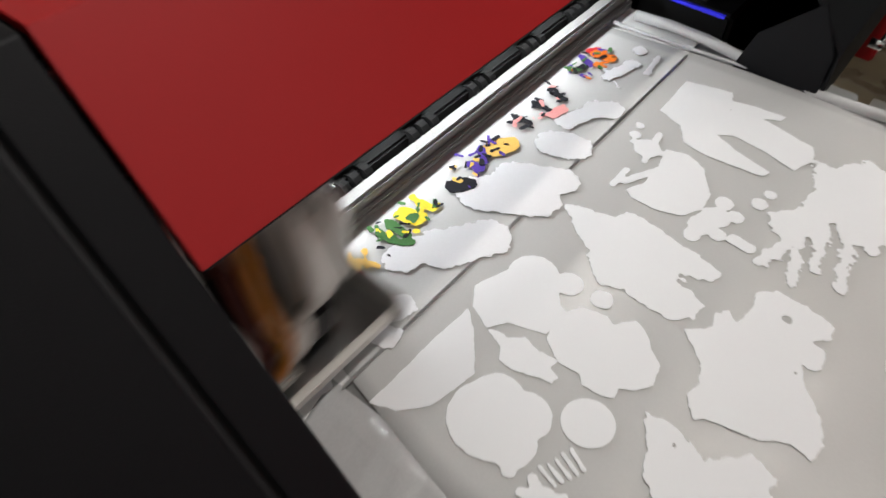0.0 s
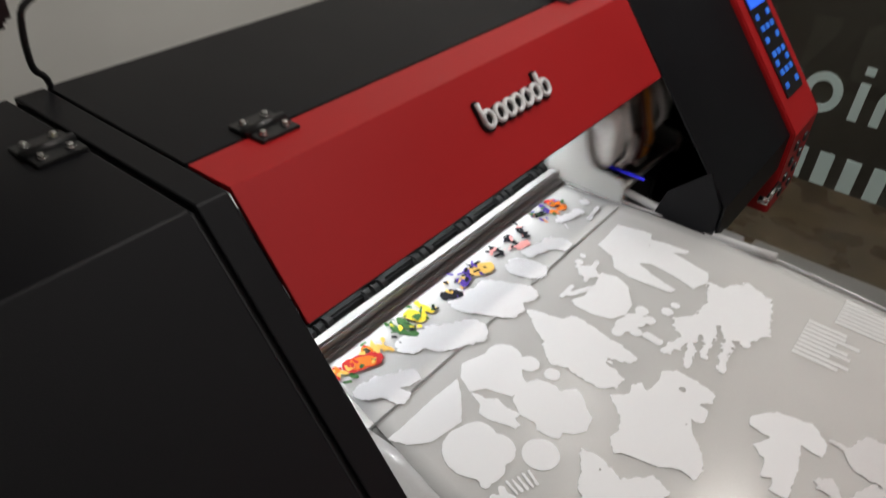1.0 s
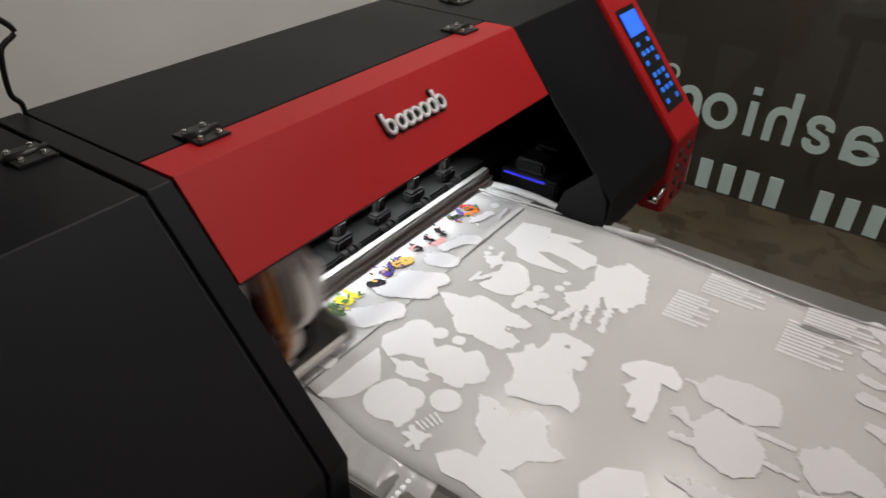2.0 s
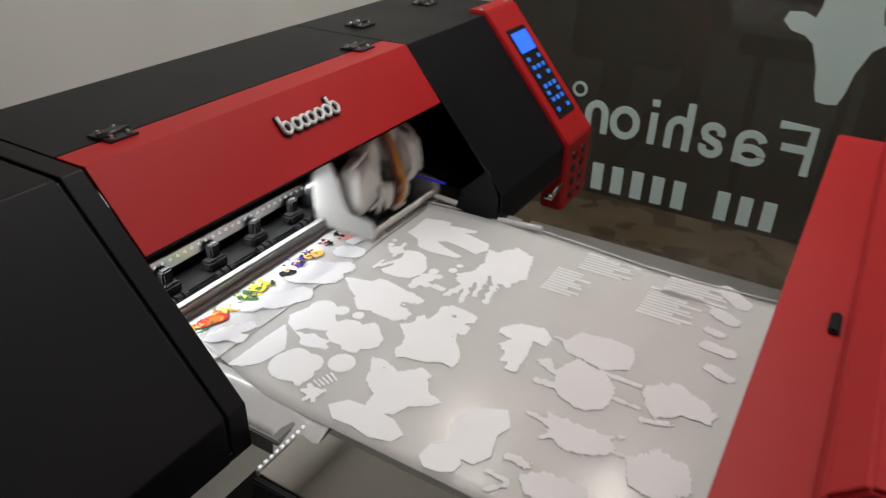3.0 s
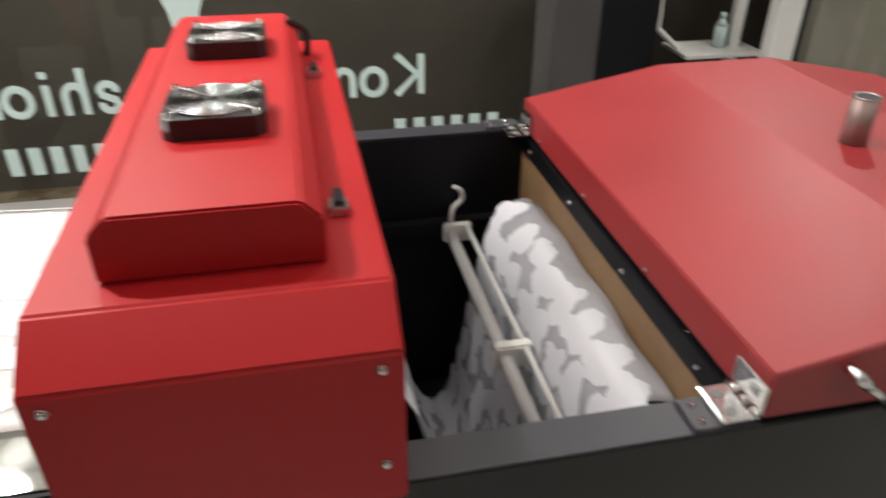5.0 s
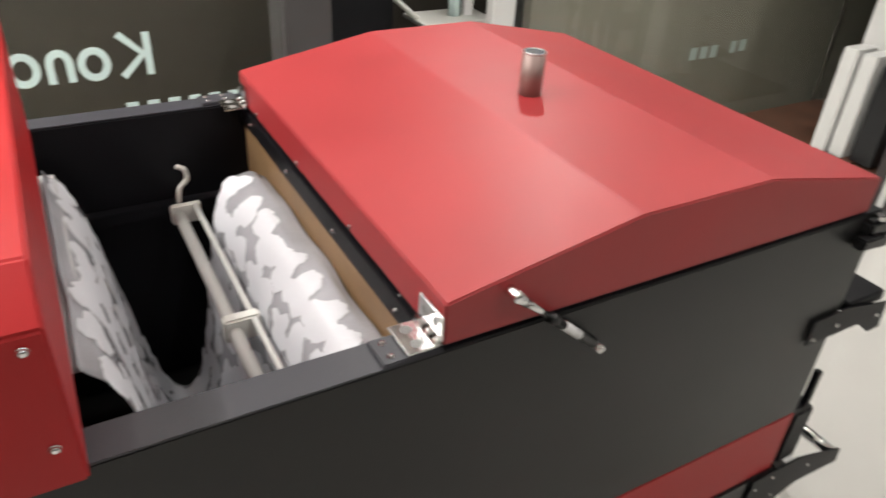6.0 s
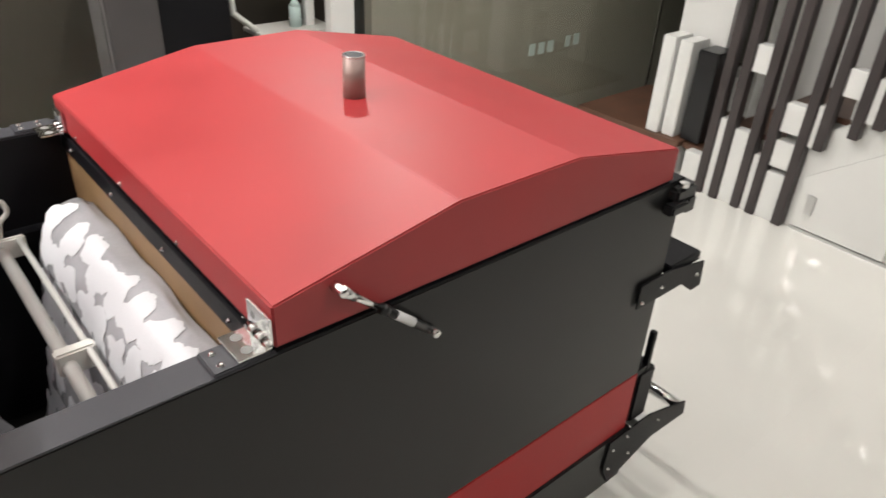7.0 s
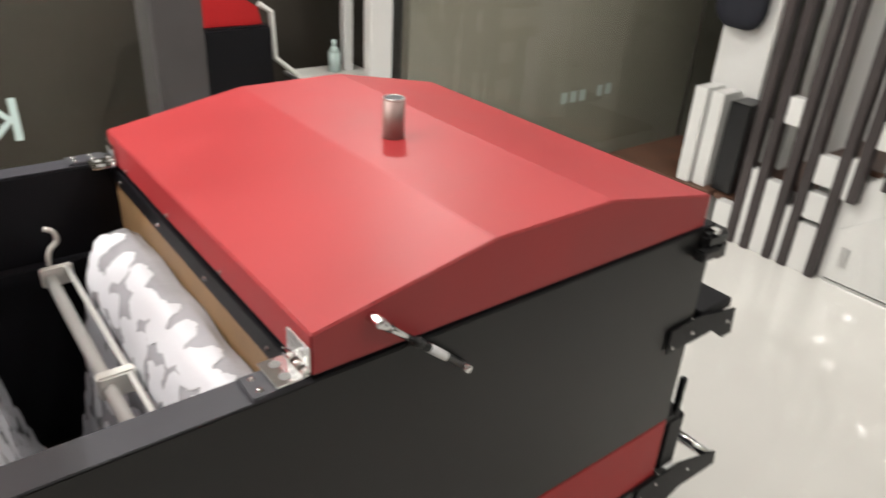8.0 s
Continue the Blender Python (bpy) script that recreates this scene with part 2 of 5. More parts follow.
# ---------------------------------------------------------------- room
def room():
    floor = tagged(link("floor", box(-1.62, 9.0, -5.0, 1.95, -0.12, -0.004, 0), GROUT), "white polished tile floor of the showroom", "floor", kind="structure")
    size = 0.8
    tile = None
    for i in range(7):
        for j in range(9):
            x, y = 1.2 + size * i, -4.98 + size * j
            if y + size > 1.95 or x + size > 9:
                continue
            if tile is None:
                tile = part("tile", box(0, size - 0.0001, 0, size - 0.0001, -0.004, 0, 0), TILE, floor)
                tile.location = (x, y, 0)
            else:
                t = new("tile", tile.data)
                t.parent, t.location = floor, (x, y, 0)
    tagged(link("ceiling", box(-1.8, 9.0, -5.0, 3.3, CEILING_Z, CEILING_Z + 0.1, 0), CEILING), "plain white painted ceiling", "ceiling", kind="structure")
    tagged(link("wall_west", box(-1.8, -1.62, -5.0, 3.3, 0, CEILING_Z, 0), GREY_WALL), "pale grey painted wall behind the printer", "wall", kind="structure")
    # never in view; its dark colour is chosen to hold back fill light
    tagged(link("wall_south", box(-1.62, 9.0, -5.15, -5.0, 0, CEILING_Z, 0), DARK_WALL), "unseen closing wall, kept dark to limit bounced light", "wall", kind="structure")
    tagged(link("wall_east", box(9.0, 9.15, -5.0, 3.3, 0, CEILING_Z, 0), GREY_WALL), "pale grey painted wall beyond the stairs", "wall", kind="structure")
    tagged(link("wall_stair", box(4.76, 4.82, -4.0, 1.3, 0, CEILING_Z, 0), WHITE_PAINT), "white painted wall behind the staircase", "wall", kind="structure")
    tagged(link("wall_nook", box(4.0, 4.06, 1.15, 1.44, 0.2, CEILING_Z, 0.003), WHITE_PAINT), "white panelled end wall above the bench", "wall", kind="structure")
    tagged(link("wall_passage", box(-1.62, 9.0, 3.07, 3.25, 0, CEILING_Z, 0), BROWN_WALL), "brown plastered wall beyond the glass", "wall", kind="structure")
    tagged(link("floor_passage", box(-1.62, 9.0, 2.0, 3.07, -0.1, 0, 0), BROWN_FLOOR), "mottled brown stone floor beyond the glass", "floor", kind="structure")
    tagged(link("floor_strip", box(-1.62, 9.0, 1.95, 2.0, -0.1, 0.06, 0.004), WHITE_PAINT), "low white sill under the glass wall", "sill", kind="structure")
    tagged(link("wall_partition", box(2.5, 9.0, 2.2, 2.26, 0, CEILING_Z, 0), PARTITION), "olive partition close behind the far glass", "wall", kind="structure")
    w = thing("window_1", 0, 1.978, 0, "tall clear glass shop wall with pale vinyl lettering", "glass wall", kind="structure")
    for x0, x1 in ((-1.62, 1.2), (2.24, 4.6), (4.62, 9.0)):
        p = part("pane", box(x0, x1, -0.005, 0.005, 0.06, CEILING_Z, 0), GLASS, w)
        p.visible_shadow = False
    part("frame", box(2.12, 2.235, -0.03, 0.03, 0.06, CEILING_Z, 0.004), WHITE_PAINT, w, "white painted frame post")
    tagged(link("column", box(1.2, 1.385, 1.93, 2.13, 0, CEILING_Z, 0.006), DARK_POST), "dark grey square column beside the glass", "column", kind="structure")


room()


def ceiling_light(x, y, r):
    t = thing("ceiling_light", x, y, CEILING_Z, "round white recessed ceiling downlight, switched on, in a partly added set", "ceiling light", "ceiling lights")
    ring = bmesh.new()
    bmesh.ops.create_cone(ring, cap_ends=True, segments=32, radius1=r + 0.02, radius2=r + 0.025, depth=0.012)
    bmesh.ops.translate(ring, verts=ring.verts, vec=(0, 0, -0.006))
    part("trim_ring", ring, WHITE_PAINT, t)
    disc = bmesh.new()
    bmesh.ops.create_cone(disc, cap_ends=True, segments=32, radius1=r, radius2=r, depth=0.004)
    bmesh.ops.translate(disc, verts=disc.verts, vec=(0, 0, -0.015))
    part("diffuser", disc, LAMP_GLOW, t, "glowing diffuser")


# a fitting for every lamp, the added ones too
for lx, ly, watts in LAMPS:
    ceiling_light(lx, ly, 0.085)



# ---------------------------------------------------------------- lettering on the glass
def stroke(points, width, thick=0.003, lift=0.0):
    """A flat band along points in x and z, facing the room."""
    pts = [Vector((p[0], p[1])) for p in points]
    bm = bmesh.new()
    rows = []
    for i, p in enumerate(pts):
        d = (pts[min(len(pts) - 1, i + 1)] - pts[max(0, i - 1)]).normalized()
        n = Vector((-d.y, d.x)) * width / 2
        rows.append([bm.verts.new((q.x, y, q.y)) for q, y in ((p + n, -lift), (p - n, -lift), (p - n, -thick - lift), (p + n, -thick - lift))])
    for a, b in zip(rows, rows[1:]):
        for k in range(4):
            bm.faces.new((a[k], a[(k + 1) % 4], b[(k + 1) % 4], b[k]))
    bm.faces.new(rows[0])
    bm.faces.new(rows[-1][::-1])
    return bm


def arc(cx, cz, rx, rz, a0, a1, n=12):
    return [(cx + rx * math.cos(radians(a0 + (a1 - a0) * i / n)), cz + rz * math.sin(radians(a0 + (a1 - a0) * i / n))) for i in range(n + 1)]


def sign(name, label, strokes, x, z, width, mat=LETTER):
    t = thing(name, x, 1.9715, z, label, "sign", "lettering on the glass")
    for i, pts in enumerate(strokes):
        part("stroke", stroke(pts, width, 0.003, 0.0004 * (i % 4)), mat, t)


def lettering():
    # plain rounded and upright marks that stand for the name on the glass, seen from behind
    h = 0.108
    ring = lambda x: [arc(x, h / 2, 0.04, h / 2 - 0.008, 0, 360, 20)]
    post = lambda x, top=h: [[(x, 0), (x, top)]]
    bow = lambda x: [[(x - 0.03, 0), (x - 0.03, h * 0.6), *arc(x, h * 0.6, 0.03, h * 0.34, 180, 0, 10), (x + 0.03, 0)]]
    wave = lambda x: [[*arc(x, h * 0.74, 0.026, h * 0.2, -20, 180, 10), (x - 0.02, h * 0.58), (x + 0.02, h * 0.42), *arc(x, h * 0.27, 0.026, h * 0.2, 0, -200, 10)]]
    hook = lambda x: [[(x - 0.03, 0), (x - 0.03, h * 0.6), *arc(x + 0.005, h * 0.64, 0.035, h * 0.29, 180, 15, 12)], arc(x + 0.007, h * 0.29, 0.036, h * 0.22, 0, 360, 18)]
    big = [[(-0.075, 0), (-0.075, 0.148), (-0.172, 0.148)], [(-0.075, 0.08), (-0.155, 0.08)]]
    cap = [[(0.72, 0), (0.72, 0.148)], [(0.63, 0.148), (0.705, 0.075), (0.63, 0)]]
    low = []
    for f, x in ((bow, -0.745), (ring, -0.645), (post, -0.55), (bow, -0.465), (wave, -0.358), (hook, -0.246), (ring, 0.545), (bow, 0.44), (ring, 0.33)):
        low += f(x)
    low += [[(-0.435, 0.05), (-0.435, 0.16)], [(-0.55, 0.13), (-0.55, 0.152)]]
    sign("wall_lettering", "pale blue vinyl lettering in rounded strokes, seen reversed through glass", big + cap + low, 0, 0.764, 0.024)
    sign("registered_mark", "small pale blue vinyl ring mark on the glass", [arc(0, 0, 0.022, 0.022, 0, 360, 16)], -0.815, 0.905, 0.009)
    digits = []
    for i in range(9):
        x = -0.715 + i * 0.072
        if i in (5,):
            continue
        digits += [[(x - 0.02, 0.06), (x + 0.02, 0.06)]]
    sign("number_line", "row of short pale blue vinyl bars on the glass", digits, 0, 0.545, 0.1)
    sign("lower_line", "row of pale blue vinyl bars on the glass", [[(0.62 + i * 0.072, 0.05), (0.66 + i * 0.072, 0.05)] for i in range(6)], 0, 0.575, 0.09)
    sign("far_lettering", "faint pale vinyl bars on the far glass pane", [[(3.40 + i * 0.075, 0), (3.45 + i * 0.075, 0)] for i in range(3)] + [[(3.7, 0.01), (3.74, 0.01)], [(3.77, 0.012), (3.82, 0.012)]], 0, 0.555, 0.065, LETTER_DULL)
    # horned head emblem: one solid outline
    t = thing("wall_emblem", -0.07, 1.9735, 1.0, "pale blue vinyl animal head emblem on the glass", "sign", "lettering on the glass")
    half = [(0.0, -0.008), (0.028, -0.004), (0.04, 0.03), (0.05, 0.09), (0.075, 0.155), (0.1, 0.175), (0.14, 0.185), (0.165, 0.21), (0.155, 0.235), (0.115, 0.238), (0.085, 0.225), (0.075, 0.26), (0.07, 0.33)]
    outline = half + [(-x, z) for x, z in half[:0:-1]]
    part("head_shape", prism(outline, -0.004, 0.0, "y", 0), LETTER, t)


lettering()


# ---------------------------------------------------------------- printer
FRONT, BACK, TOP = -0.80, -1.095, 1.285          # upper bend of the front, rear edge, deck height
LOW_X, LOW_Z = -0.565, 1.008                    # lower bend of the sloping front


def profile(inset=0.0, top=0.0):
    i = inset
    return [(BACK + i, 0.84 + i), (-0.65 - i, 0.84 + i), (LOW_X - i, 0.935 + i), (LOW_X - i, LOW_Z - i * 0.3), (FRONT - i * 0.3, TOP - i), (BACK + i, TOP - i)]


def hinge(parent, x, y, z, mat, size=0.049, axis="y"):
    """A butt hinge lying flat: two leaves, a knuckle and four screws."""
    s = size / 2
    h = new("hinge")
    h.parent = parent
    h.location = (x, y, z)
    part("leaf", box(-s, -0.004, -s, s, 0, 0.004, 0.001), mat, h)
    part("leaf", box(0.004, s, -s * 0.92, s, 0.0, 0.004, 0.001), mat, h)
    part("knuckle", rod((0, -s, 0.004), (0, s, 0.004), 0.0055), mat, h, smooth=True)
    for dx in (-0.6, 0.6):
        for dy in (-0.55, 0.55):
            screw(dx * s, dy * s, 0.005, h, 0.0052)
    return h


def printer():
    t = thing("printer", -0.85, 0.5, 0, "wide black film printer with a red front cover", "printer")
    root = t

    def add(name, bm, mat, label="", parent=None, smooth=False):
        ob = part(name, bm, mat, parent or root, label, smooth)
        if name in ("end_cabinet", "end_strip"):
            fold = ob.modifiers.new("fold", "BEVEL")
            fold.width, fold.segments, fold.limit_method = 0.004, 3, "ANGLE"
        if parent is None:
            ob.matrix_parent_inverse = pose(-0.85, 0.5, 0).inverted()
        return ob
    ins = profile(0.005)
    add("end_cabinet", hood(profile(), ins, -0.42, 0.115, True, False), BLACK, "black end cabinet with sloping front")
    add("end_strip", hood(profile(), ins, 0.1215, 0.1535, False, False), BLACK)
    add("slot_lining", hood(profile(0.007), profile(0.012), 0.1, 0.14, False, False), DARK_INNER)
    add("end_cabinet", hood(profile(), ins, 0.889, 1.366, False, True), BLACK, "black end cabinet carrying the control panel")
    # deck and rear of the middle bay
    add("deck", box(BACK, -0.861, 0.156, 0.886, TOP - 0.006, TOP, 0.001), BLACK)
    add("rear_panel", box(BACK, BACK + 0.006, 0.1535, 0.889, 0.86, TOP - 0.006, 0), BLACK)
    add("bay_back", box(-1.0, -0.994, 0.1535, 0.889, 0.90, TOP - 0.006, 0), DARK_INNER)
    add("bay_floor", box(-1.08, -0.895, 0.06, 1.15, 0.86, 0.93, 0.002), DARK_INNER)
    # red cover, folded sheet
    outline = [(-0.859, TOP), (-0.80, TOP + 0.001), (-0.7155, 1.1815), (-0.7195, 1.179), (-0.802, TOP - 0.004), (-0.859, TOP - 0.004)]
    add("front_cover", prism(outline, 0.157, 0.886, "y", 0.0006), RED, "red folded metal front cover")
    add("cover_lip", box(-0.735, -0.72, 0.16, 0.883, 1.174, 1.181, 0.001), BLACK)
    for x, y in ((-0.862, 0.247), (-0.862, 0.808), (-0.967, 0.09), (-0.975, 0.966), (-0.98, 1.24)):
        h = hinge(root, x, y, TOP, BLACK_PLASTIC)
        h.matrix_parent_inverse = pose(-0.85, 0.5, 0).inverted()
    # badge on the cover: plain rounded marks
    slope = Vector((0.0845, 0, -0.1035)).normalized()
    up = -slope
    out = Vector((0.1035, 0, 0.0845)).normalized()
    base = Vector((-0.757, 0.472, 1.232)) + out * 0.001
    badge = new("badge")
    badge.parent = root
    badge.matrix_parent_inverse = pose(-0.85, 0.5, 0).inverted()
    badge.matrix_basis = Matrix(((0, up.x, out.x, base.x), (1, up.y, out.y, base.y), (0, up.z, out.z, base.z), (0, 0, 0, 1)))
    marks = [(0.011, 1), (0.034, 0), (0.053, 0), (0.07, 0), (0.09, 0), (0.11, 0), (0.131, 1)]
    for mx, post in marks:
        r = 0.0085
        shapes = [pipe([(mx + r * math.cos(2 * math.pi * k / 18), 0.011 + 0.0095 * math.sin(2 * math.pi * k / 18), 0.005) for k in range(18)], 0.0031, 8, True)]
        if post:
            shapes.append(pipe([(mx - r * post, 0.008, 0.005), (mx - r * post, 0.033, 0.005)], 0.0033, 8))
        part("badge_mark", join(*shapes), LOGO_WHITE, badge, "raised white badge mark", True)
        back = [rod((mx, 0.0095, 0.0), (mx, 0.0095, 0.003), 0.0135, sides=20)]
        if post:
            back.append(box(mx - r * post - 0.005, mx - r * post + 0.005, 0.005, 0.036, 0, 0.0029, 0.001))
        part("badge_shadow", join(*back), BLACK_PLASTIC, badge)
    # red control side
    d = 0.009
    strip = [(-0.84, TOP + d), (FRONT + d * 0.5, TOP + d), (LOW_X + d, LOW_Z + d * 0.4), (LOW_X + d, 0.835), (LOW_X - 0.05, 0.835), (LOW_X - 0.05, LOW_Z - 0.03), (FRONT - 0.03, TOP - 0.04), (-0.84, TOP - 0.04)]
    panel = add("control_side", prism(strip, 1.216, 1.37, "y", 0.003), RED, "red control panel side running down the slope")
    pad = new("control_panel")
    pad.parent = root
    pad.matrix_parent_inverse = pose(-0.85, 0.5, 0).inverted()
    run = Vector((LOW_X - FRONT, 0, LOW_Z - TOP)).normalized()
    n = Vector((-run.z, 0, run.x))
    p0 = Vector((FRONT, 1.293, TOP)) + run * 0.058 + n * (d + 0.001)
    pad.matrix_basis = Matrix(((0, -run.x, n.x, p0.x), (1, -run.y, n.y, p0.y), (0, -run.z, n.z, p0.z), (0, 0, 0, 1)))
    part("panel_face", box(-0.047, 0.047, -0.245, 0, 0, 0.002, 0.0008), BLACK_PLASTIC, pad, "glossy black panel face")
    part("screen", box(-0.04, 0.04, -0.066, -0.012, 0.002, 0.0032, 0.0005), BLUE_SCREEN, pad, "lit blue screen")
    for row, ky in enumerate((-0.085, -0.108, -0.131, -0.16, -0.178, -0.197, -0.224)):
        for kx in ((-0.025, 0.0, 0.025) if row % 2 else (-0.028, 0.028)):
            part("key", box(kx - 0.008, kx + 0.008, ky - 0.0055, ky + 0.0055, 0.002, 0.0036, 0.0012), BLUE_KEY, pad, "lit blue key")
    for sy in (1.229, 1.357):
        s = screw(0, 0, 0, root, 0.007)
        s.matrix_parent_inverse = pose(-0.85, 0.5, 0).inverted()
        s.location = (FRONT - 0.012, sy, TOP + d)
    for kz in (0.97, 0.935, 0.9, 0.865):
        for ky in (1.265, 1.32):
            add("socket", rod((LOW_X + d - 0.001, ky, kz), (LOW_X + d + 0.004, ky, kz), 0.011, sides=14), BLACK_PLASTIC, "dark round socket")
    add("stop_button", join(rod((-1.03, 1.435 - 0.07, TOP), (-1.03, 1.435 - 0.07, TOP + 0.018), 0.012), rod((-1.03, 1.365, TOP + 0.018), (-1.03, 1.365, TOP + 0.03), 0.02, 0.018, 20)), RED, "red mushroom stop button", smooth=False)
    add("front_latch", join(rod((LOW_X + 0.002, 1.12, 0.915), (LOW_X + 0.02, 1.12, 0.915), 0.007), rod((LOW_X + 0.016, 1.12, 0.915), (LOW_X + 0.02, 1.165, 0.935), 0.005)), CHROME, "small chrome latch", smooth=True)
    # print bed
    add("print_bed", box(-0.845, -0.53, 0.165, 0.93, 0.915, 0.9465, 0.002), BED_GREY, "grey print bed")
    add("bed_strip", box(-0.8415, -0.73, 0.17, 0.925, 0.947, 0.9485, 0.0005), PALE_STRIP, "white strip of the bed under fresh prints")
    add("front_rail", join(box(-0.868, -0.85, 0.12, 0.93, 0.93, 0.972, 0.003), box(-0.85, -0.842, 0.12, 0.93, 0.93, 0.958, 0.002)), RAIL, "dull metal rail")
    add("roller_bar", box(-0.935, -0.875, 0.12, 0.95, 0.93, 0.975, 0.003), RUBBER)
    for i in range(7):
        y = 0.20 + i * 0.105
        add("pinch_roller", join(box(-0.91, -0.885, y - 0.022, y + 0.022, 0.975, 0.995, 0.004), box(-0.911, -0.895, y - 0.006, y + 0.016, 0.99, 1.02, 0.003), *[rod((-0.876, y - 0.02 + k * 0.016, 0.968), (-0.876, y - 0.01 + k * 0.016, 0.968), 0.011, sides=12) for k in range(3)]), RUBBER, "black pinch roller unit")
    strip_ob = add("bed_light", box(-0.916, -0.912, 0.17, 0.885, 1.008, 1.034, 0.001), ALU, "pale strip with small white lights")
    for i in range(44):
        y = 0.185 + i * 0.016
        part("led", box(-0.912, -0.9105, y, y + 0.0035, 1.023, 1.0265, 0), BED_LED, strip_ob)
    add("carriage_rail", box(-0.985, -0.965, -0.38, 1.36, 1.13, 1.16, 0.003), ALU)
    add("blue_light_strip", box(-0.795, -0.705, 0.8895, 0.8935, 0.998, 1.002, 0), BLUE_STRIP, "thin blue light strip")
    add("inner_panel", prism([(-0.70, 0.86), (-0.655, 0.845), (LOW_X - 0.006, 0.938), (LOW_X - 0.006, LOW_Z - 0.004), (-0.6, 1.06), (-0.66, 1.0)], 0.884, 0.888, "y", 0.001), BLACK)
    add("cap_station", join(box(-0.86, -0.72, 0.99, 1.18, 0.9, 0.95, 0.006), box(-0.83, -0.76, 1.0, 1.06, 0.95, 0.98, 0.006), box(-0.83, -0.77, 1.09, 1.15, 0.95, 0.975, 0.006)), BLACK_PLASTIC, "dark capping station")
    # stand
    for y in (-0.3, 1.25):
        add("stand_leg", box(-0.98, -0.86, y - 0.04, y + 0.04, 0.05, 0.84, 0.006), BLACK)
        add("stand_foot", box(-1.2, -0.56, y - 0.04, y + 0.04, 0.0, 0.05, 0.006), BLACK)
    add("stand_beam", box(-0.95, -0.89, -0.26, 1.21, 0.3, 0.38, 0.006), BLACK)


printer()


MILKY = material("milky_damper_plastic", (0.8, 0.79, 0.75), 0.22, vary=0.12, scale=70, bump=0.3, fine=120)


def lump(x, y, z, sx, sy, sz, seed):
    """A rounded, slightly crumpled block about (x, y, z)."""
    bm = bmesh.new()
    bmesh.ops.create_icosphere(bm, subdivisions=3, radius=1.0)
    for v in bm.verts:
        n = [math.copysign(abs(k) ** 0.55, k) for k in v.co]
        f = 1 + 0.16 * noise.noise(v.co * 1.6 + Vector((seed * 5.1, 0, 0)))
        v.co = Vector((x + sx * n[0] * f, y + sy * n[1] * f, z + sz * n[2] * f + 0.25 * sy * n[1]))
    return bm


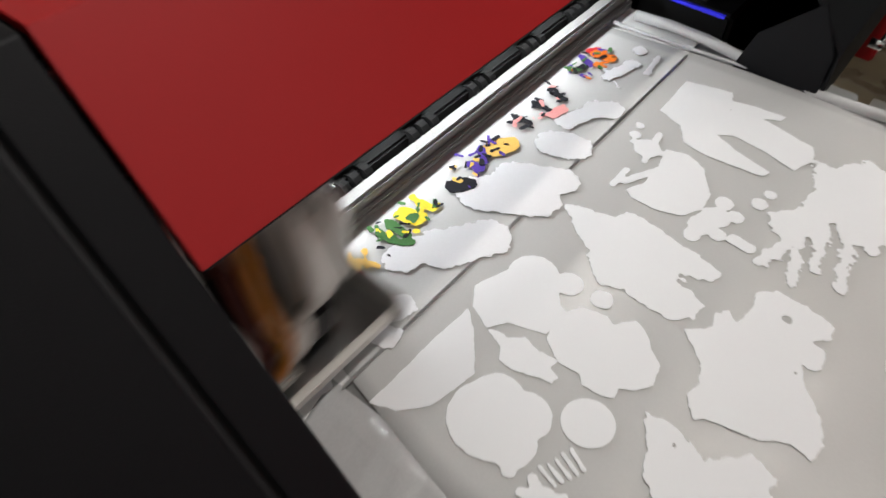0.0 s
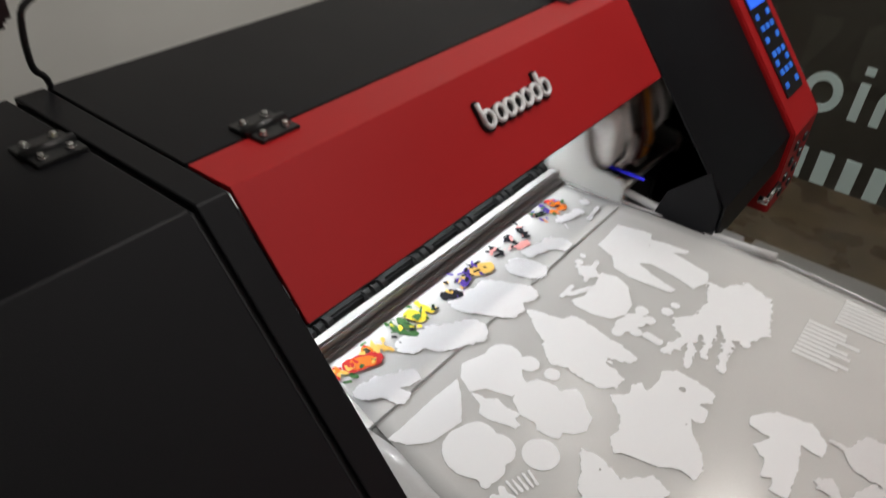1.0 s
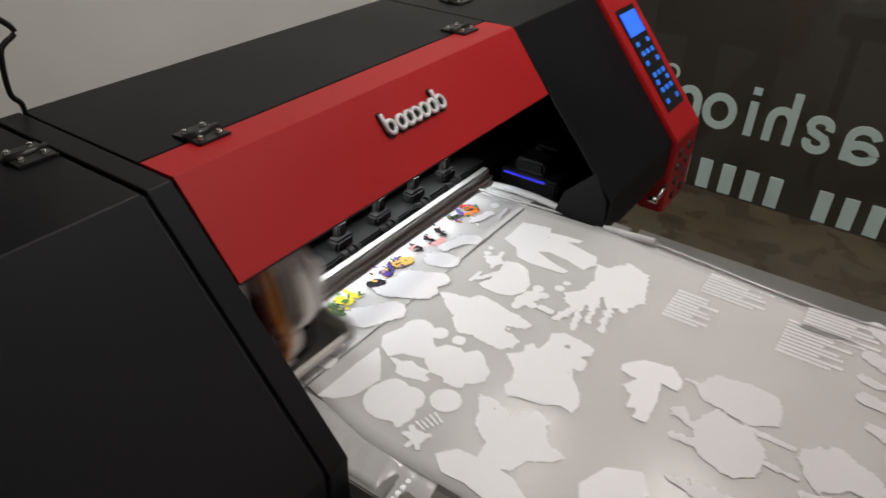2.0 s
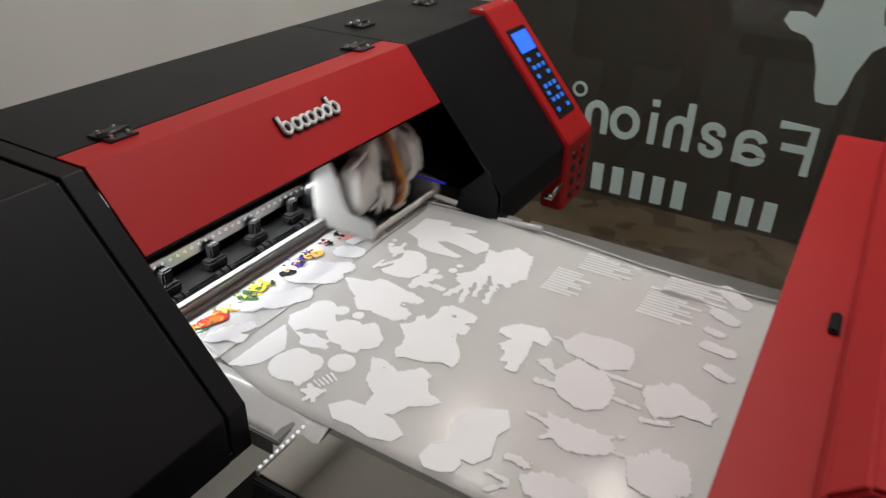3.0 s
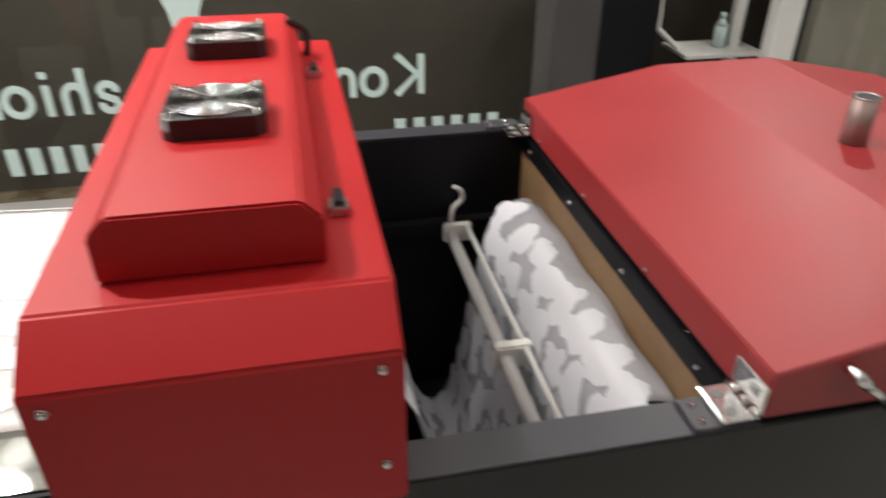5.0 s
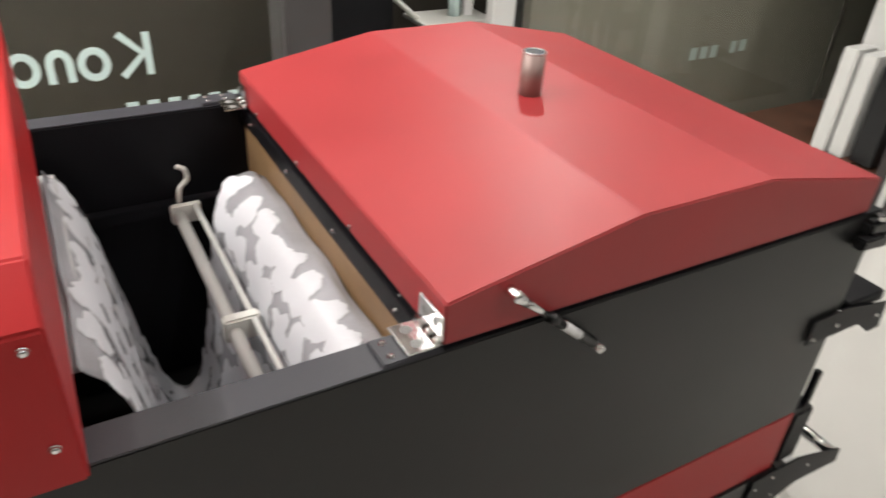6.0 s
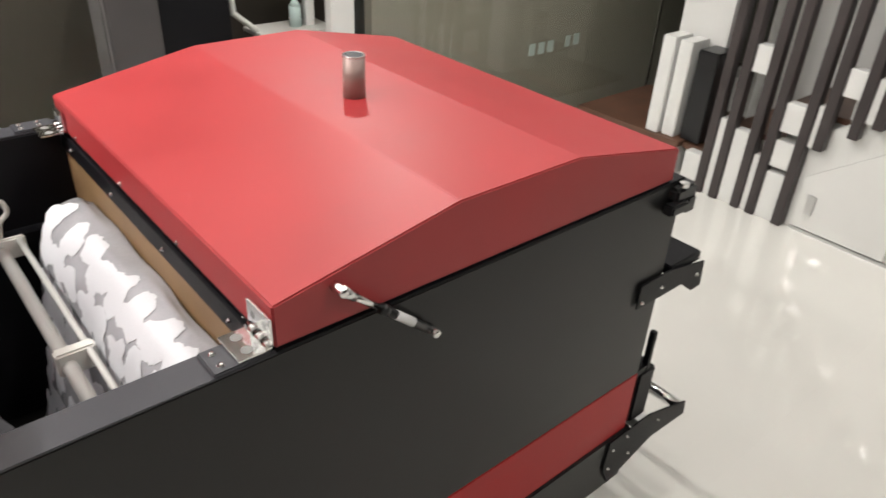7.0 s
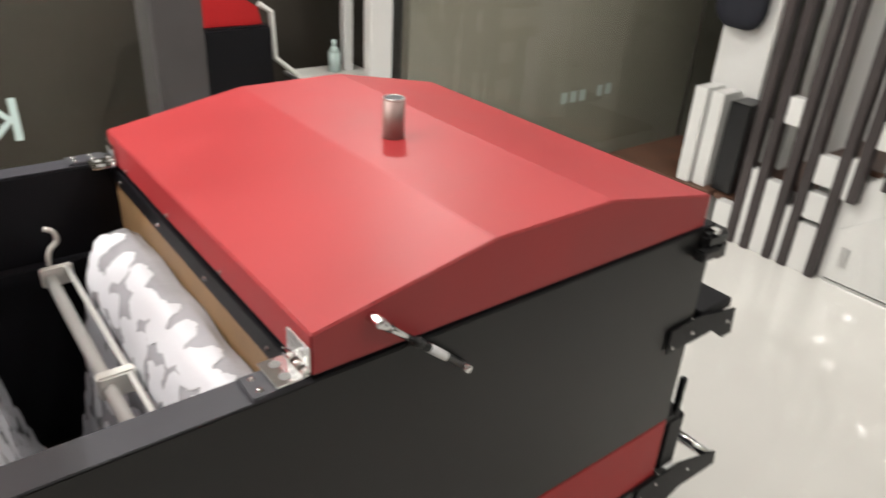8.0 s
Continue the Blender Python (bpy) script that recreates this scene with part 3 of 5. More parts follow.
def carriage():
    """The print head carriage; its own space starts at the front foot of its first side plate."""
    t = thing("print_carriage", -0.727, 0.3, 0.957, "milky white print head carriage with ink tubes and cables", "print head")
    side = [(0.0, 0.0), (0.003, 0.03), (-0.006, 0.043), (-0.058, 0.047), (-0.073, 0.062), (-0.084, 0.105), (-0.1, 0.142), (-0.13, 0.152), (-0.15, 0.13), (-0.15, 0.0)]
    part("side_plate", prism(side, 0.0, 0.005, "y", 0.0015), SIDE_PLATE, t, "white bent side plate")
    part("side_plate", prism(side, 0.235, 0.24, "y", 0.0015), SIDE_PLATE, t, "white bent side plate")
    part("tray", box(-0.115, -0.006, 0.006, 0.234, 0.005, 0.011, 0.002), ALU, t, "bright metal tray")
    part("front_lip", box(-0.012, -0.004, 0.006, 0.234, 0.011, 0.02, 0.001), CLEAR_PLASTIC, t)
    part("head_block", box(-0.13, -0.035, 0.045, 0.2, 0.0115, 0.05, 0.006), BLACK_PLASTIC, t, "black print head block")
    part("back_plate", box(-0.2, -0.14, 0.01, 0.23, 0.02, 0.17, 0.004), BLACK_PLASTIC, t)
    for x, y, z, sx, sy, sz, seed in ((-0.07, 0.042, 0.085, 0.034, 0.026, 0.052, 1), (-0.085, 0.088, 0.125, 0.03, 0.022, 0.046, 2), (-0.065, 0.192, 0.098, 0.036, 0.032, 0.046, 3), (-0.05, 0.1, 0.05, 0.022, 0.018, 0.024, 4), (-0.095, 0.165, 0.14, 0.03, 0.024, 0.04, 5), (-0.045, 0.155, 0.042, 0.02, 0.014, 0.018, 6)):
        part("damper", lump(x, y, z, sx, sy, sz, seed), MILKY, t, "milky ink damper", True)
        part("damper_cap", rod((x + 0.4 * sx, y, z + 0.75 * sz), (x + 0.5 * sx, y + 0.003, z + sz + 0.006), 0.008, 0.006), WHITE_PLASTIC, t, smooth=True)
    orange, brown = material("orange_wire", (0.7, 0.28, 0.04), 0.4), material("red_brown_wire", (0.14, 0.03, 0.02), 0.4)
    runs = [(orange, 0.0055, [(-0.028, 0.122, 0.024), (-0.022, 0.136, 0.06), (-0.034, 0.133, 0.11), (-0.06, 0.14, 0.16), (-0.12, 0.15, 0.185)]),
            (brown, 0.005, [(-0.026, 0.108, 0.02), (-0.03, 0.121, 0.07), (-0.042, 0.122, 0.12), (-0.07, 0.126, 0.165), (-0.12, 0.13, 0.18)]),
            (MILKY, 0.006, [(-0.036, 0.06, 0.03), (-0.03, 0.066, 0.075), (-0.046, 0.06, 0.13), (-0.07, 0.075, 0.17), (-0.12, 0.1, 0.18)]),
            (WHITE_PLASTIC, 0.0035, [(-0.03, 0.03, 0.05), (-0.024, 0.055, 0.07), (-0.05, 0.075, 0.13), (-0.11, 0.07, 0.17)]),
            (MILKY, 0.007, [(-0.04, 0.17, 0.06), (-0.02, 0.168, 0.1), (-0.05, 0.178, 0.15), (-0.11, 0.19, 0.175)]),
            (WHITE_PLASTIC, 0.004, [(-0.03, 0.215, 0.07), (-0.028, 0.2, 0.13), (-0.06, 0.205, 0.165), (-0.12, 0.2, 0.17)]),
            (BLACK_PLASTIC, 0.005, [(-0.05, 0.145, 0.03), (-0.04, 0.15, 0.09), (-0.07, 0.153, 0.16), (-0.12, 0.16, 0.18)]),
            (MILKY, 0.0045, [(-0.07, 0.02, 0.13), (-0.06, 0.05, 0.15), (-0.07, 0.1, 0.172), (-0.12, 0.12, 0.17)])]
    for mat, radius, pts in runs:
        part("tube", pipe(curve_points(pts, 6), radius, 8), mat, t, smooth=True)
    part("wire_clip", box(-0.032, -0.018, 0.1, 0.14, 0.02, 0.03, 0.003), WHITE_PLASTIC, t)
    part("knob", rod((-0.09, 0.222, 0.055), (-0.07, 0.222, 0.06), 0.014, 0.012, 18), WHITE_PLASTIC, t, smooth=True)
    return t


CARRIAGE = carriage()


# ---------------------------------------------------------------- film with its prints
FILM_Z = 0.95


def bar_field(gx, gy, bars):
    """Distance from round-ended bars (x, y, x, y, radius in metres), melted together."""
    total = np.zeros_like(gx)
    for ax, ay, bx, by, r in bars:
        dx, dy = bx - ax, by - ay
        u = np.clip(((gx - ax) * dx + (gy - ay) * dy) / max(dx * dx + dy * dy, 1e-9), 0, 1)
        total += np.exp(np.minimum(200.0, -(np.hypot(gx - ax - u * dx, gy - ay - u * dy) - r) / 0.0011))
    return -0.0011 * np.log(np.maximum(total, 1e-30))


def patch_field(gx, gy, corners):
    """Distance from a many-cornered patch, negative inside, with its corners rounded a little."""
    n = len(corners) // 2
    best, inside = np.full_like(gx, 1.0), np.zeros(gx.shape, bool)
    for k in range(n):
        ax, ay = corners[2 * k], corners[2 * k + 1]
        bx, by = corners[(2 * k + 2) % (2 * n)], corners[(2 * k + 3) % (2 * n)]
        dx, dy = bx - ax, by - ay
        u = np.clip(((gx - ax) * dx + (gy - ay) * dy) / max(dx * dx + dy * dy, 1e-12), 0, 1)
        best = np.minimum(best, np.hypot(gx - ax - u * dx, gy - ay - u * dy))
        if ay != by:
            inside ^= ((ay > gy) != (by > gy)) & (gx < dx * (gy - ay) / (by - ay) + ax)
    return np.where(inside, -best, best) - 0.0012


def motif_mesh(shapes, rough, seed, z, cell=0.0019, flat=True, shrink=0.0028, holes=()):
    """A silhouette of bars and patches in millimetres, less its holes, as a thin print."""
    bars = [tuple(v / 1000 for v in s) for s in shapes if len(s) == 5]
    patches = [tuple(v / 1000 for v in s) for s in shapes if len(s) > 5]
    reach = [(min(a, c) - r, min(b, d) - r, max(a, c) + r, max(b, d) + r) for a, b, c, d, r in bars]
    reach += [(min(p[0::2]), min(p[1::2]), max(p[0::2]), max(p[1::2])) for p in patches]
    lo, hi = np.array(reach)[:, :2].min(0) - 0.008, np.array(reach)[:, 2:].max(0) + 0.008
    nx, ny = [int(v) + 2 for v in (hi - lo) / cell]
    xs, ys = lo[0] + cell * np.arange(nx), lo[1] + cell * np.arange(ny)
    gx, gy = np.meshgrid(xs, ys, indexing="ij")
    field = np.full_like(gx, 1.0)
    if bars:
        field = np.minimum(field, bar_field(gx, gy, bars))
    for p in patches:
        field = np.minimum(field, patch_field(gx, gy, p))
    field = field + shrink
    if holes:
        field = np.maximum(field, -bar_field(gx, gy, [tuple(v / 1000 for v in s) for s in holes]))
    for i in range(nx):
        for j in range(ny):
            if rough and abs(field[i, j]) < 0.02:
                field[i, j] += 1.7 * rough * (noise.noise(Vector((xs[i] * 95, ys[j] * 95, seed))) + 0.8 * noise.noise(Vector((xs[i] * 240, ys[j] * 240, seed))))
    bm = bmesh.new()
    made = {}

    def vert(key, x, y):
        if key not in made:
            made[key] = bm.verts.new((x, y, z))
        return made[key]
    for i in range(nx - 1):
        for j in range(ny - 1):
            corners = [(i, j), (i + 1, j), (i + 1, j + 1), (i, j + 1)]
            vals = [field[c] for c in corners]
            if min(vals) >= 0:
                continue
            face = []
            for k in range(4):
                (a, va), (b, vb) = (corners[k], vals[k]), (corners[(k + 1) % 4], vals[(k + 1) % 4])
                if va < 0:
                    face.append(vert(a, xs[a[0]], ys[a[1]]))
                if (va < 0) != (vb < 0):
                    s = va / (va - vb)
                    face.append(vert((min(a, b), max(a, b)), xs[a[0]] + s * (xs[b[0]] - xs[a[0]]), ys[a[1]] + s * (ys[b[1]] - ys[a[1]])))
            face = list(dict.fromkeys(face))
            if len(face) > 2:
                bm.faces.new(face)
    if flat:
        bmesh.ops.dissolve_limit(bm, angle_limit=0.02, verts=bm.verts, edges=bm.edges)
    return bm


def film():
    t = thing("printed_film", 0, 0, FILM_Z, "translucent transfer film with white printed silhouettes, lying on the bed", "film")
    bm = bmesh.new()
    rows = []
    nx, ny = 60, 30
    for i in range(nx + 1):
        x = -0.846 + (0.36 + 0.846) * i / nx
        near = 0.222 + (0.055 * max(0.0, min(1.0, (-0.6 - x) / 0.24)) if x < -0.6 else 0)
        farther = 0.874 + 0.012 * math.sin(x * 9)
        row = []
        for j in range(ny + 1):
            y = near + (farther - near) * j / ny
            edge = max(0.0, (abs(j / ny - 0.5) - 0.44) / 0.06)
            z = 0.0006 * noise.noise(Vector((x * 9, y * 9, 0))) + (0.004 * edge * max(0, noise.noise(Vector((x * 5, j // ny, 3)))))
            row.append(bm.verts.new((x, y, z)))
        rows.append(row)
    for a, b in zip(rows, rows[1:]):
        for j in range(ny):
            bm.faces.new((a[j], a[j + 1], b[j + 1], b[j]))
    sheet = part("film_sheet", bm, FILM, t, smooth=True)
    sheet.modifiers.new("thick", "SOLIDIFY").thickness = 0.0004
    # edge bead along the far side, crease at the end of the bed
    part("film_edge", pipe([(-0.84 + 0.06 * i, 0.882 + 0.012 * math.sin((-0.84 + 0.06 * i) * 9), 0.002) for i in range(15)], 0.0025, 8), FILM_EDGE, t, "clear curled film edge", True)
    part("film_edge", pipe([(-0.82 + 0.05 * i, 0.9 - 0.002 * i, 0.006 + 0.006 * math.sin(i)) for i in range(8)], 0.007, 8), FILM_EDGE, t, "clear curled film edge", True)
    part("bed_crease", box(-0.7285, -0.7255, 0.24, 0.872, 0.0008, 0.0014, 0), ALU, t, "thin bright crease across the film")
    tally = [0]

    def ink(name, mat, label, rough, bars, base=0.0008, shrink=0.0003, holes=()):
        tally[0] += 1
        whole = motif_mesh(bars, rough, tally[0] * 3.7, base + 0.00003 * tally[0], 0.0015, True, shrink, holes)
        left = set(whole.verts)
        while left:                             # one part for each separate patch
            patch, edge = set(), [left.pop()]
            while edge:
                v = edge.pop()
                patch.add(v)
                for e in v.link_edges:
                    w = e.other_vert(v)
                    if w in left:
                        left.discard(w)
                        edge.append(w)
            bm2 = bmesh.new()
            at = {v: bm2.verts.new(v.co) for v in patch}
            for f in whole.faces:
                if f.verts[0] in patch:
                    bm2.faces.new([at[v] for v in f.verts])
            if len(patch) < 5:
                bm2.free()
                continue
            ob = part(name, bm2, mat, t, label)
            ob.modifiers.new("thick", "SOLIDIFY").thickness = 0.0003
        whole.free()

    ink("white_print", INK, "opaque white silhouette print", 0.0006, [(-701, 245, -700, 274, -700, 325, -697, 368, -678, 351, -654, 319, -658, 295, -663, 273, -681, 253), (-626, 314, -626, 314, 22), (-600, 313, -600, 313, 23), (-627, 288, -627, 288, 22), (-594, 287, -594, 287, 21), (-618, 276, -618, 276, 14), (-583, 268, -583, 268, 6), (-618, 295, -618, 295, 36)])
    ink("white_print", INK, "opaque white silhouette print", 0.0005, [(-675, 439, -675, 439, 24), (-709, 394, -695, 432, -653, 444, -637, 424, -628, 419, -630, 390, -662, 380, -674, 364, -696, 375), (-644, 450, -644, 450, 14), (-625, 387, -632, 412, -620, 434, -598, 440, -589, 435, -576, 452, -566, 449, -553, 435, -539, 424, -534, 404, -542, 390, -555, 383, -553, 373, -561, 368, -579, 367, -586, 375, -605, 373)])
    ink("white_print", INK, "opaque white silhouette print", 0.0009, [(-669, 362, -658, 367, -652, 364, -641, 375, -624, 371, -607, 372, -609, 363, -599, 359, -599, 352, -614, 349, -630, 343, -645, 344, -652, 356)])
    ink("white_print", INK, "opaque white silhouette print", 0.0, [(-557, 340, -557, 340, 22)])
    ink("white_print", INK, "opaque white silhouette print", 0.0016, [(-702, 536, -681, 545, -653, 553, -648, 566, -627, 569, -599, 562, -570, 558, -543, 551, -541, 537, -570, 527, -539, 505, -536, 491, -552, 474, -573, 473, -604, 476, -623, 469, -640, 482, -653, 499, -682, 519)], holes=[(-540, 531, -568, 524, 2), (-544, 517, -568, 518, 2)])
    ink("white_print", INK, "opaque white silhouette print", 0.0008, [(-611, 454, -611, 454, 11)])
    ink("white_print", INK, "opaque white silhouette print", 0.0007, [(-665, 596, -655, 615, -656, 649, -662, 680, -639, 687, -617, 676, -595, 643, -593, 618, -604, 597, -628, 589, -654, 589), (-680, 594, -680, 623, 4), (-673, 606, -652, 647, 5), (-578, 641, -578, 641, 10), (-561, 630, -561, 630, 9), (-576, 617, -576, 617, 15), (-583, 596, -583, 596, 13), (-565, 596, -565, 596, 9), (-584, 580, -584, 580, 9), (-583, 604, -583, 604, 12)])
    ink("white_print", INK, "opaque white silhouette print", 0.0008, [(-680, 669, -680, 669, 15), (-697, 670, -658, 671, 5), (-680, 699, -672, 647, 4), (-701, 681, -701, 681, 7), (-705, 699, -705, 699, 6), (-550, 600, -533, 598, 7)])
    ink("white_print", INK, "opaque white silhouette print", 0.0006, [(-700, 740, -702, 811, -680, 819, -650, 825, -639, 798, -640, 763, -641, 735, -666, 728), (-668, 726, -642, 744, -605, 728, -561, 716, -564, 707, -600, 702, -631, 700, -654, 705), (-642, 789, -609, 802, -538, 787, -531, 765, -542, 738, -581, 748, -615, 751, -641, 734), (-647, 809, -622, 816, -583, 821, -586, 811, -630, 785)])
    ink("white_print", INK, "opaque white silhouette print", 0.003, [(-528, 768, -511, 764, -483, 806, -442, 787, -421, 710, -442, 673, -470, 660, -502, 624, -532, 643, -535, 658, -517, 679, -512, 713), (-507, 630, -517, 588, 7), (-497, 628, -486, 583, 6), (-482, 650, -475, 610, 5), (-461, 667, -448, 604, 6), (-451, 676, -439, 670, 6), (-529, 763, -511, 764, 5)], holes=[(-492, 646, -487, 627, 4), (-480, 681, -473, 663, 3)])
    ink("white_print", INK, "opaque white silhouette print", 0.0008, [(-549, 664, -549, 664, 9), (-546, 684, -546, 684, 7)])
    ink("white_print", INK, "opaque white silhouette print", 0.0012, [(-537, 471, -518, 490, -526, 504, -517, 515, -507, 507, -500, 531, -505, 550, -492, 564, -463, 563, -438, 556, -436, 542, -449, 527, -435, 525, -431, 506, -441, 501, -451, 506, -438, 483, -417, 460, -406, 438, -409, 420, -425, 425, -452, 409, -478, 406, -493, 397, -508, 412, -504, 429, -513, 449)], holes=[(-473, 538, -473, 538, 4), (-447, 489, -447, 489, 2)])
    ink("white_print", INK, "opaque white silhouette print", 0.0016, [(-526, 377, -504, 380, -472, 368, -445, 394, -424, 389, -412, 355, -380, 346, -390, 332, -418, 313, -426, 290, -446, 279, -469, 283, -474, 309, -502, 328, -509, 347)], holes=[(-421, 378, -421, 378, 4), (-495, 365, -495, 365, 3)])
    ink("white_print", INK, "opaque white silhouette print", 0.0004, [(-566, 285, -549, 280, 2)])
    ink("white_print", INK, "opaque white silhouette print", 0.0004, [(-563, 291, -547, 286, 2)])
    ink("white_print", INK, "opaque white silhouette print", 0.0004, [(-560, 298, -544, 292, 2)])
    ink("white_print", INK, "opaque white silhouette print", 0.0004, [(-558, 305, -541, 298, 2)])
    ink("white_print", INK, "opaque white silhouette print", 0.0004, [(-555, 312, -539, 304, 2)])
    ink("white_print", INK, "opaque white silhouette print", 0.0008, [(-550, 265, -550, 265, 11), (-566, 260, -557, 261, 4), (-565, 274, -554, 267, 4), (-538, 276, -546, 268, 4), (-538, 250, -546, 259, 4), (-552, 246, -550, 256, 4)])
    ink("white_print", INK, "opaque white silhouette print", 0.0003, [(-515, 256, -496, 279, -459, 283, -419, 280, -392, 263, -399, 245, -430, 235, -462, 241, -493, 238)])
    ink("white_print", INK, "opaque white silhouette print", 0.0003, [(-349, 321, -332, 363, -294, 382, -275, 354, -284, 330, -273, 292, -286, 268, -307, 268, -299, 260, -302, 244, -318, 234, -338, 231, -353, 243, -351, 269, -333, 286)])
    ink("white_print", INK, "opaque white silhouette print", 0.0012, [(-389, 555, -368, 579, -329, 589, -307, 567, -307, 546, -332, 548, -323, 508, -322, 463, -339, 463, -340, 484, -353, 473, -358, 501, -375, 511, -362, 535, -388, 539)])
    ink("faint_print", INK_FAINT, "dull white silhouette print", 0.0016, [(-289, 570, -274, 609, -226, 620, -190, 617, -177, 595, -175, 562, -211, 538, -248, 548, -274, 551), (-302, 578, -277, 574, 4), (-209, 534, -150, 532, 5)])
    ink("faint_print", INK_FAINT, "dull white silhouette print", 0.0025, [(-273, 500, -251, 543, -199, 532, -175, 497, -178, 463, -200, 439, -226, 443, -253, 455), (-300, 509, -269, 495, 6), (-285, 463, -259, 468, 7), (-181, 487, -140, 485, 5), (-290, 510, -290, 510, 10)])
    ink("faint_print", INK_FAINT, "dull white silhouette print", 0.0028, [(-145, 533, -106, 566, -57, 550, -34, 527, -39, 508, -82, 502, -111, 477, -132, 497), (-126, 466, -85, 476, 5)])
    ink("faint_print", INK_FAINT, "dull white silhouette print", 0.0028, [(-245, 408, -221, 408, -179, 409, -151, 407, -138, 384, -164, 361, -195, 355, -225, 369), (-153, 409, -135, 418, 4), (-158, 383, -121, 386, 4), (-231, 358, -213, 381, 4), (-263, 394, -238, 391, 5)])
    ink("faint_print", INK_FAINT, "dull white silhouette print", 0.0024, [(-262, 267, -237, 267, 4), (-254, 240, -234, 260, 4), (-253, 304, -227, 303, 7), (-229, 287, -195, 307, -148, 310, -134, 293, -172, 265, -209, 259)])
    ink("faint_print", INK_FAINT, "dull white silhouette print", 0.003, [(-114, 278, -90, 301, -52, 329, -30, 296, -39, 272, -96, 266)])
    ink("faint_print", INK_FAINT, "dull white silhouette print", 0.002, [(-95, 790, -68, 776, 15), (-97, 870, -65, 838, 18), (-88, 688, -54, 684, 13), (-71, 632, -41, 619, 11), (-99, 732, -77, 727, 9)])
    ink("faint_print", INK_FAINT, "dull white silhouette print", 0.003, [(-120, 382, -89, 421, -47, 413, -31, 372, -61, 336, -101, 341)])
    for x0, y0, count, length in ((-0.39, 0.70, 9, 0.075), (-0.36, 0.80, 7, 0.11), (-0.22, 0.72, 10, 0.1), (-0.2, 0.8, 8, 0.12)):
        for i in range(count):
            part("print_bar", box(x0 + 0.002, x0 + length * (0.8 + 0.2 * math.sin(i * 2.3)), y0 + i * 0.0095, y0 + i * 0.0095 + 0.0078, 0.0006, 0.0009, 0), BAR_FAINT, t)
    # fresh prints by the rail
    ink("wet_print", INK_WET, "wet glossy white print", 0.002, [(-769, 279, -746, 333, 16), (-766, 299, -732, 301, 15)], 0.0008, 0.0028)
    ink("wet_print", INK_WET, "wet glossy white print", 0.002, [(-782, 375, -768, 413, 20), (-758, 410, -736, 449, 26)], 0.0008, 0.0028)
    ink("wet_print", INK_WET, "wet glossy white print", 0.002, [(-777, 495, -729, 523, 28), (-769, 538, -724, 563, 22)], 0.0008, 0.0028)
    ink("wet_print", INK_WET, "wet glossy white print", 0.002, [(-762, 609, -743, 618, 24), (-757, 693, -746, 702, 19), (-774, 648, -757, 693, 14)], 0.0008, 0.0028)
    ink("wet_print", INK_WET, "wet glossy white print", 0.002, [(-780, 761, -770, 803, 11), (-748, 795, -753, 835, 6), (-778, 835, -778, 835, 12), (-792, 767, -759, 746, 4)], 0.0008, 0.0028)
    ink("wet_print", INK_WET, "wet glossy white print", 0.002, [(-752, 228, -742, 229, 12)], 0.0008, 0.0028)
    colors = [("orange_ink", (0.85, 0.2, 0.02)), ("red_ink", (0.6, 0.03, 0.03)), ("yellow_ink", (0.85, 0.65, 0.05)), ("green_ink", (0.06, 0.16, 0.05)), ("violet_ink", (0.08, 0.04, 0.3)), ("black_ink", (0.01, 0.01, 0.015)), ("ochre_ink", (0.8, 0.5, 0.12)), ("pink_ink", (0.85, 0.35, 0.33))]
    inks = {n: material(n, c, 0.7, vary=0.25, fine=900, Specular_IOR_Level=0.15) for n, c in colors}
    ink("color_print", inks["red_ink"], "red printed patches", 0.0012, [(-811, 299, -799, 327, 13), (-827, 790, -820, 800, 5)], 0.0012, 0.0006)
    ink("color_print", inks["orange_ink"], "orange printed patches", 0.0012, [(-808, 305, -801, 320, 10), (-815, 791, -798, 793, 9)], 0.0012, 0.0006)
    ink("color_print", inks["ochre_ink"], "ochre printed patches", 0.0012, [(-826, 268, -811, 276, 3), (-825, 278, -806, 286, 3), (-810, 347, -792, 354, 4), (-822, 347, -810, 338, 3), (-814, 359, -799, 347, 3), (-815, 343, -803, 339, 4), (-807, 558, -799, 575, 13)], 0.0012, 0.0006)
    ink("color_print", inks["green_ink"], "green printed patches", 0.0012, [(-814, 385, -795, 390, 5), (-820, 402, -796, 400, 6), (-827, 391, -804, 383, 3), (-795, 390, -788, 396, 5), (-801, 288, -795, 290, 4), (-818, 745, -815, 756, 5)], 0.0012, 0.0006)
    ink("color_print", inks["yellow_ink"], "yellow printed patches", 0.0012, [(-817, 421, -805, 425, 11), (-816, 444, -801, 445, 5), (-806, 441, -799, 453, 3), (-826, 444, -814, 441, 4)], 0.0012, 0.0006)
    ink("color_print", inks["black_ink"], "black printed patches", 0.0012, [(-803, 373, -792, 370, 2), (-801, 445, -797, 455, 2), (-804, 484, -797, 496, 10), (-821, 606, -809, 619, 2), (-820, 620, -802, 621, 4), (-827, 621, -817, 613, 2), (-821, 656, -799, 655, 4), (-817, 643, -815, 659, 2), (-815, 685, -797, 684, 4), (-821, 689, -816, 700, 2), (-819, 414, -811, 409, 2)], 0.0012, 0.0006)
    ink("color_print", inks["violet_ink"], "violet printed patches", 0.0012, [(-810, 523, -802, 523, 7), (-817, 549, -803, 535, 5), (-825, 571, -814, 559, 2), (-821, 533, -817, 549, 2), (-826, 773, -813, 766, 6), (-820, 735, -820, 735, 3)], 0.0012, 0.0006)
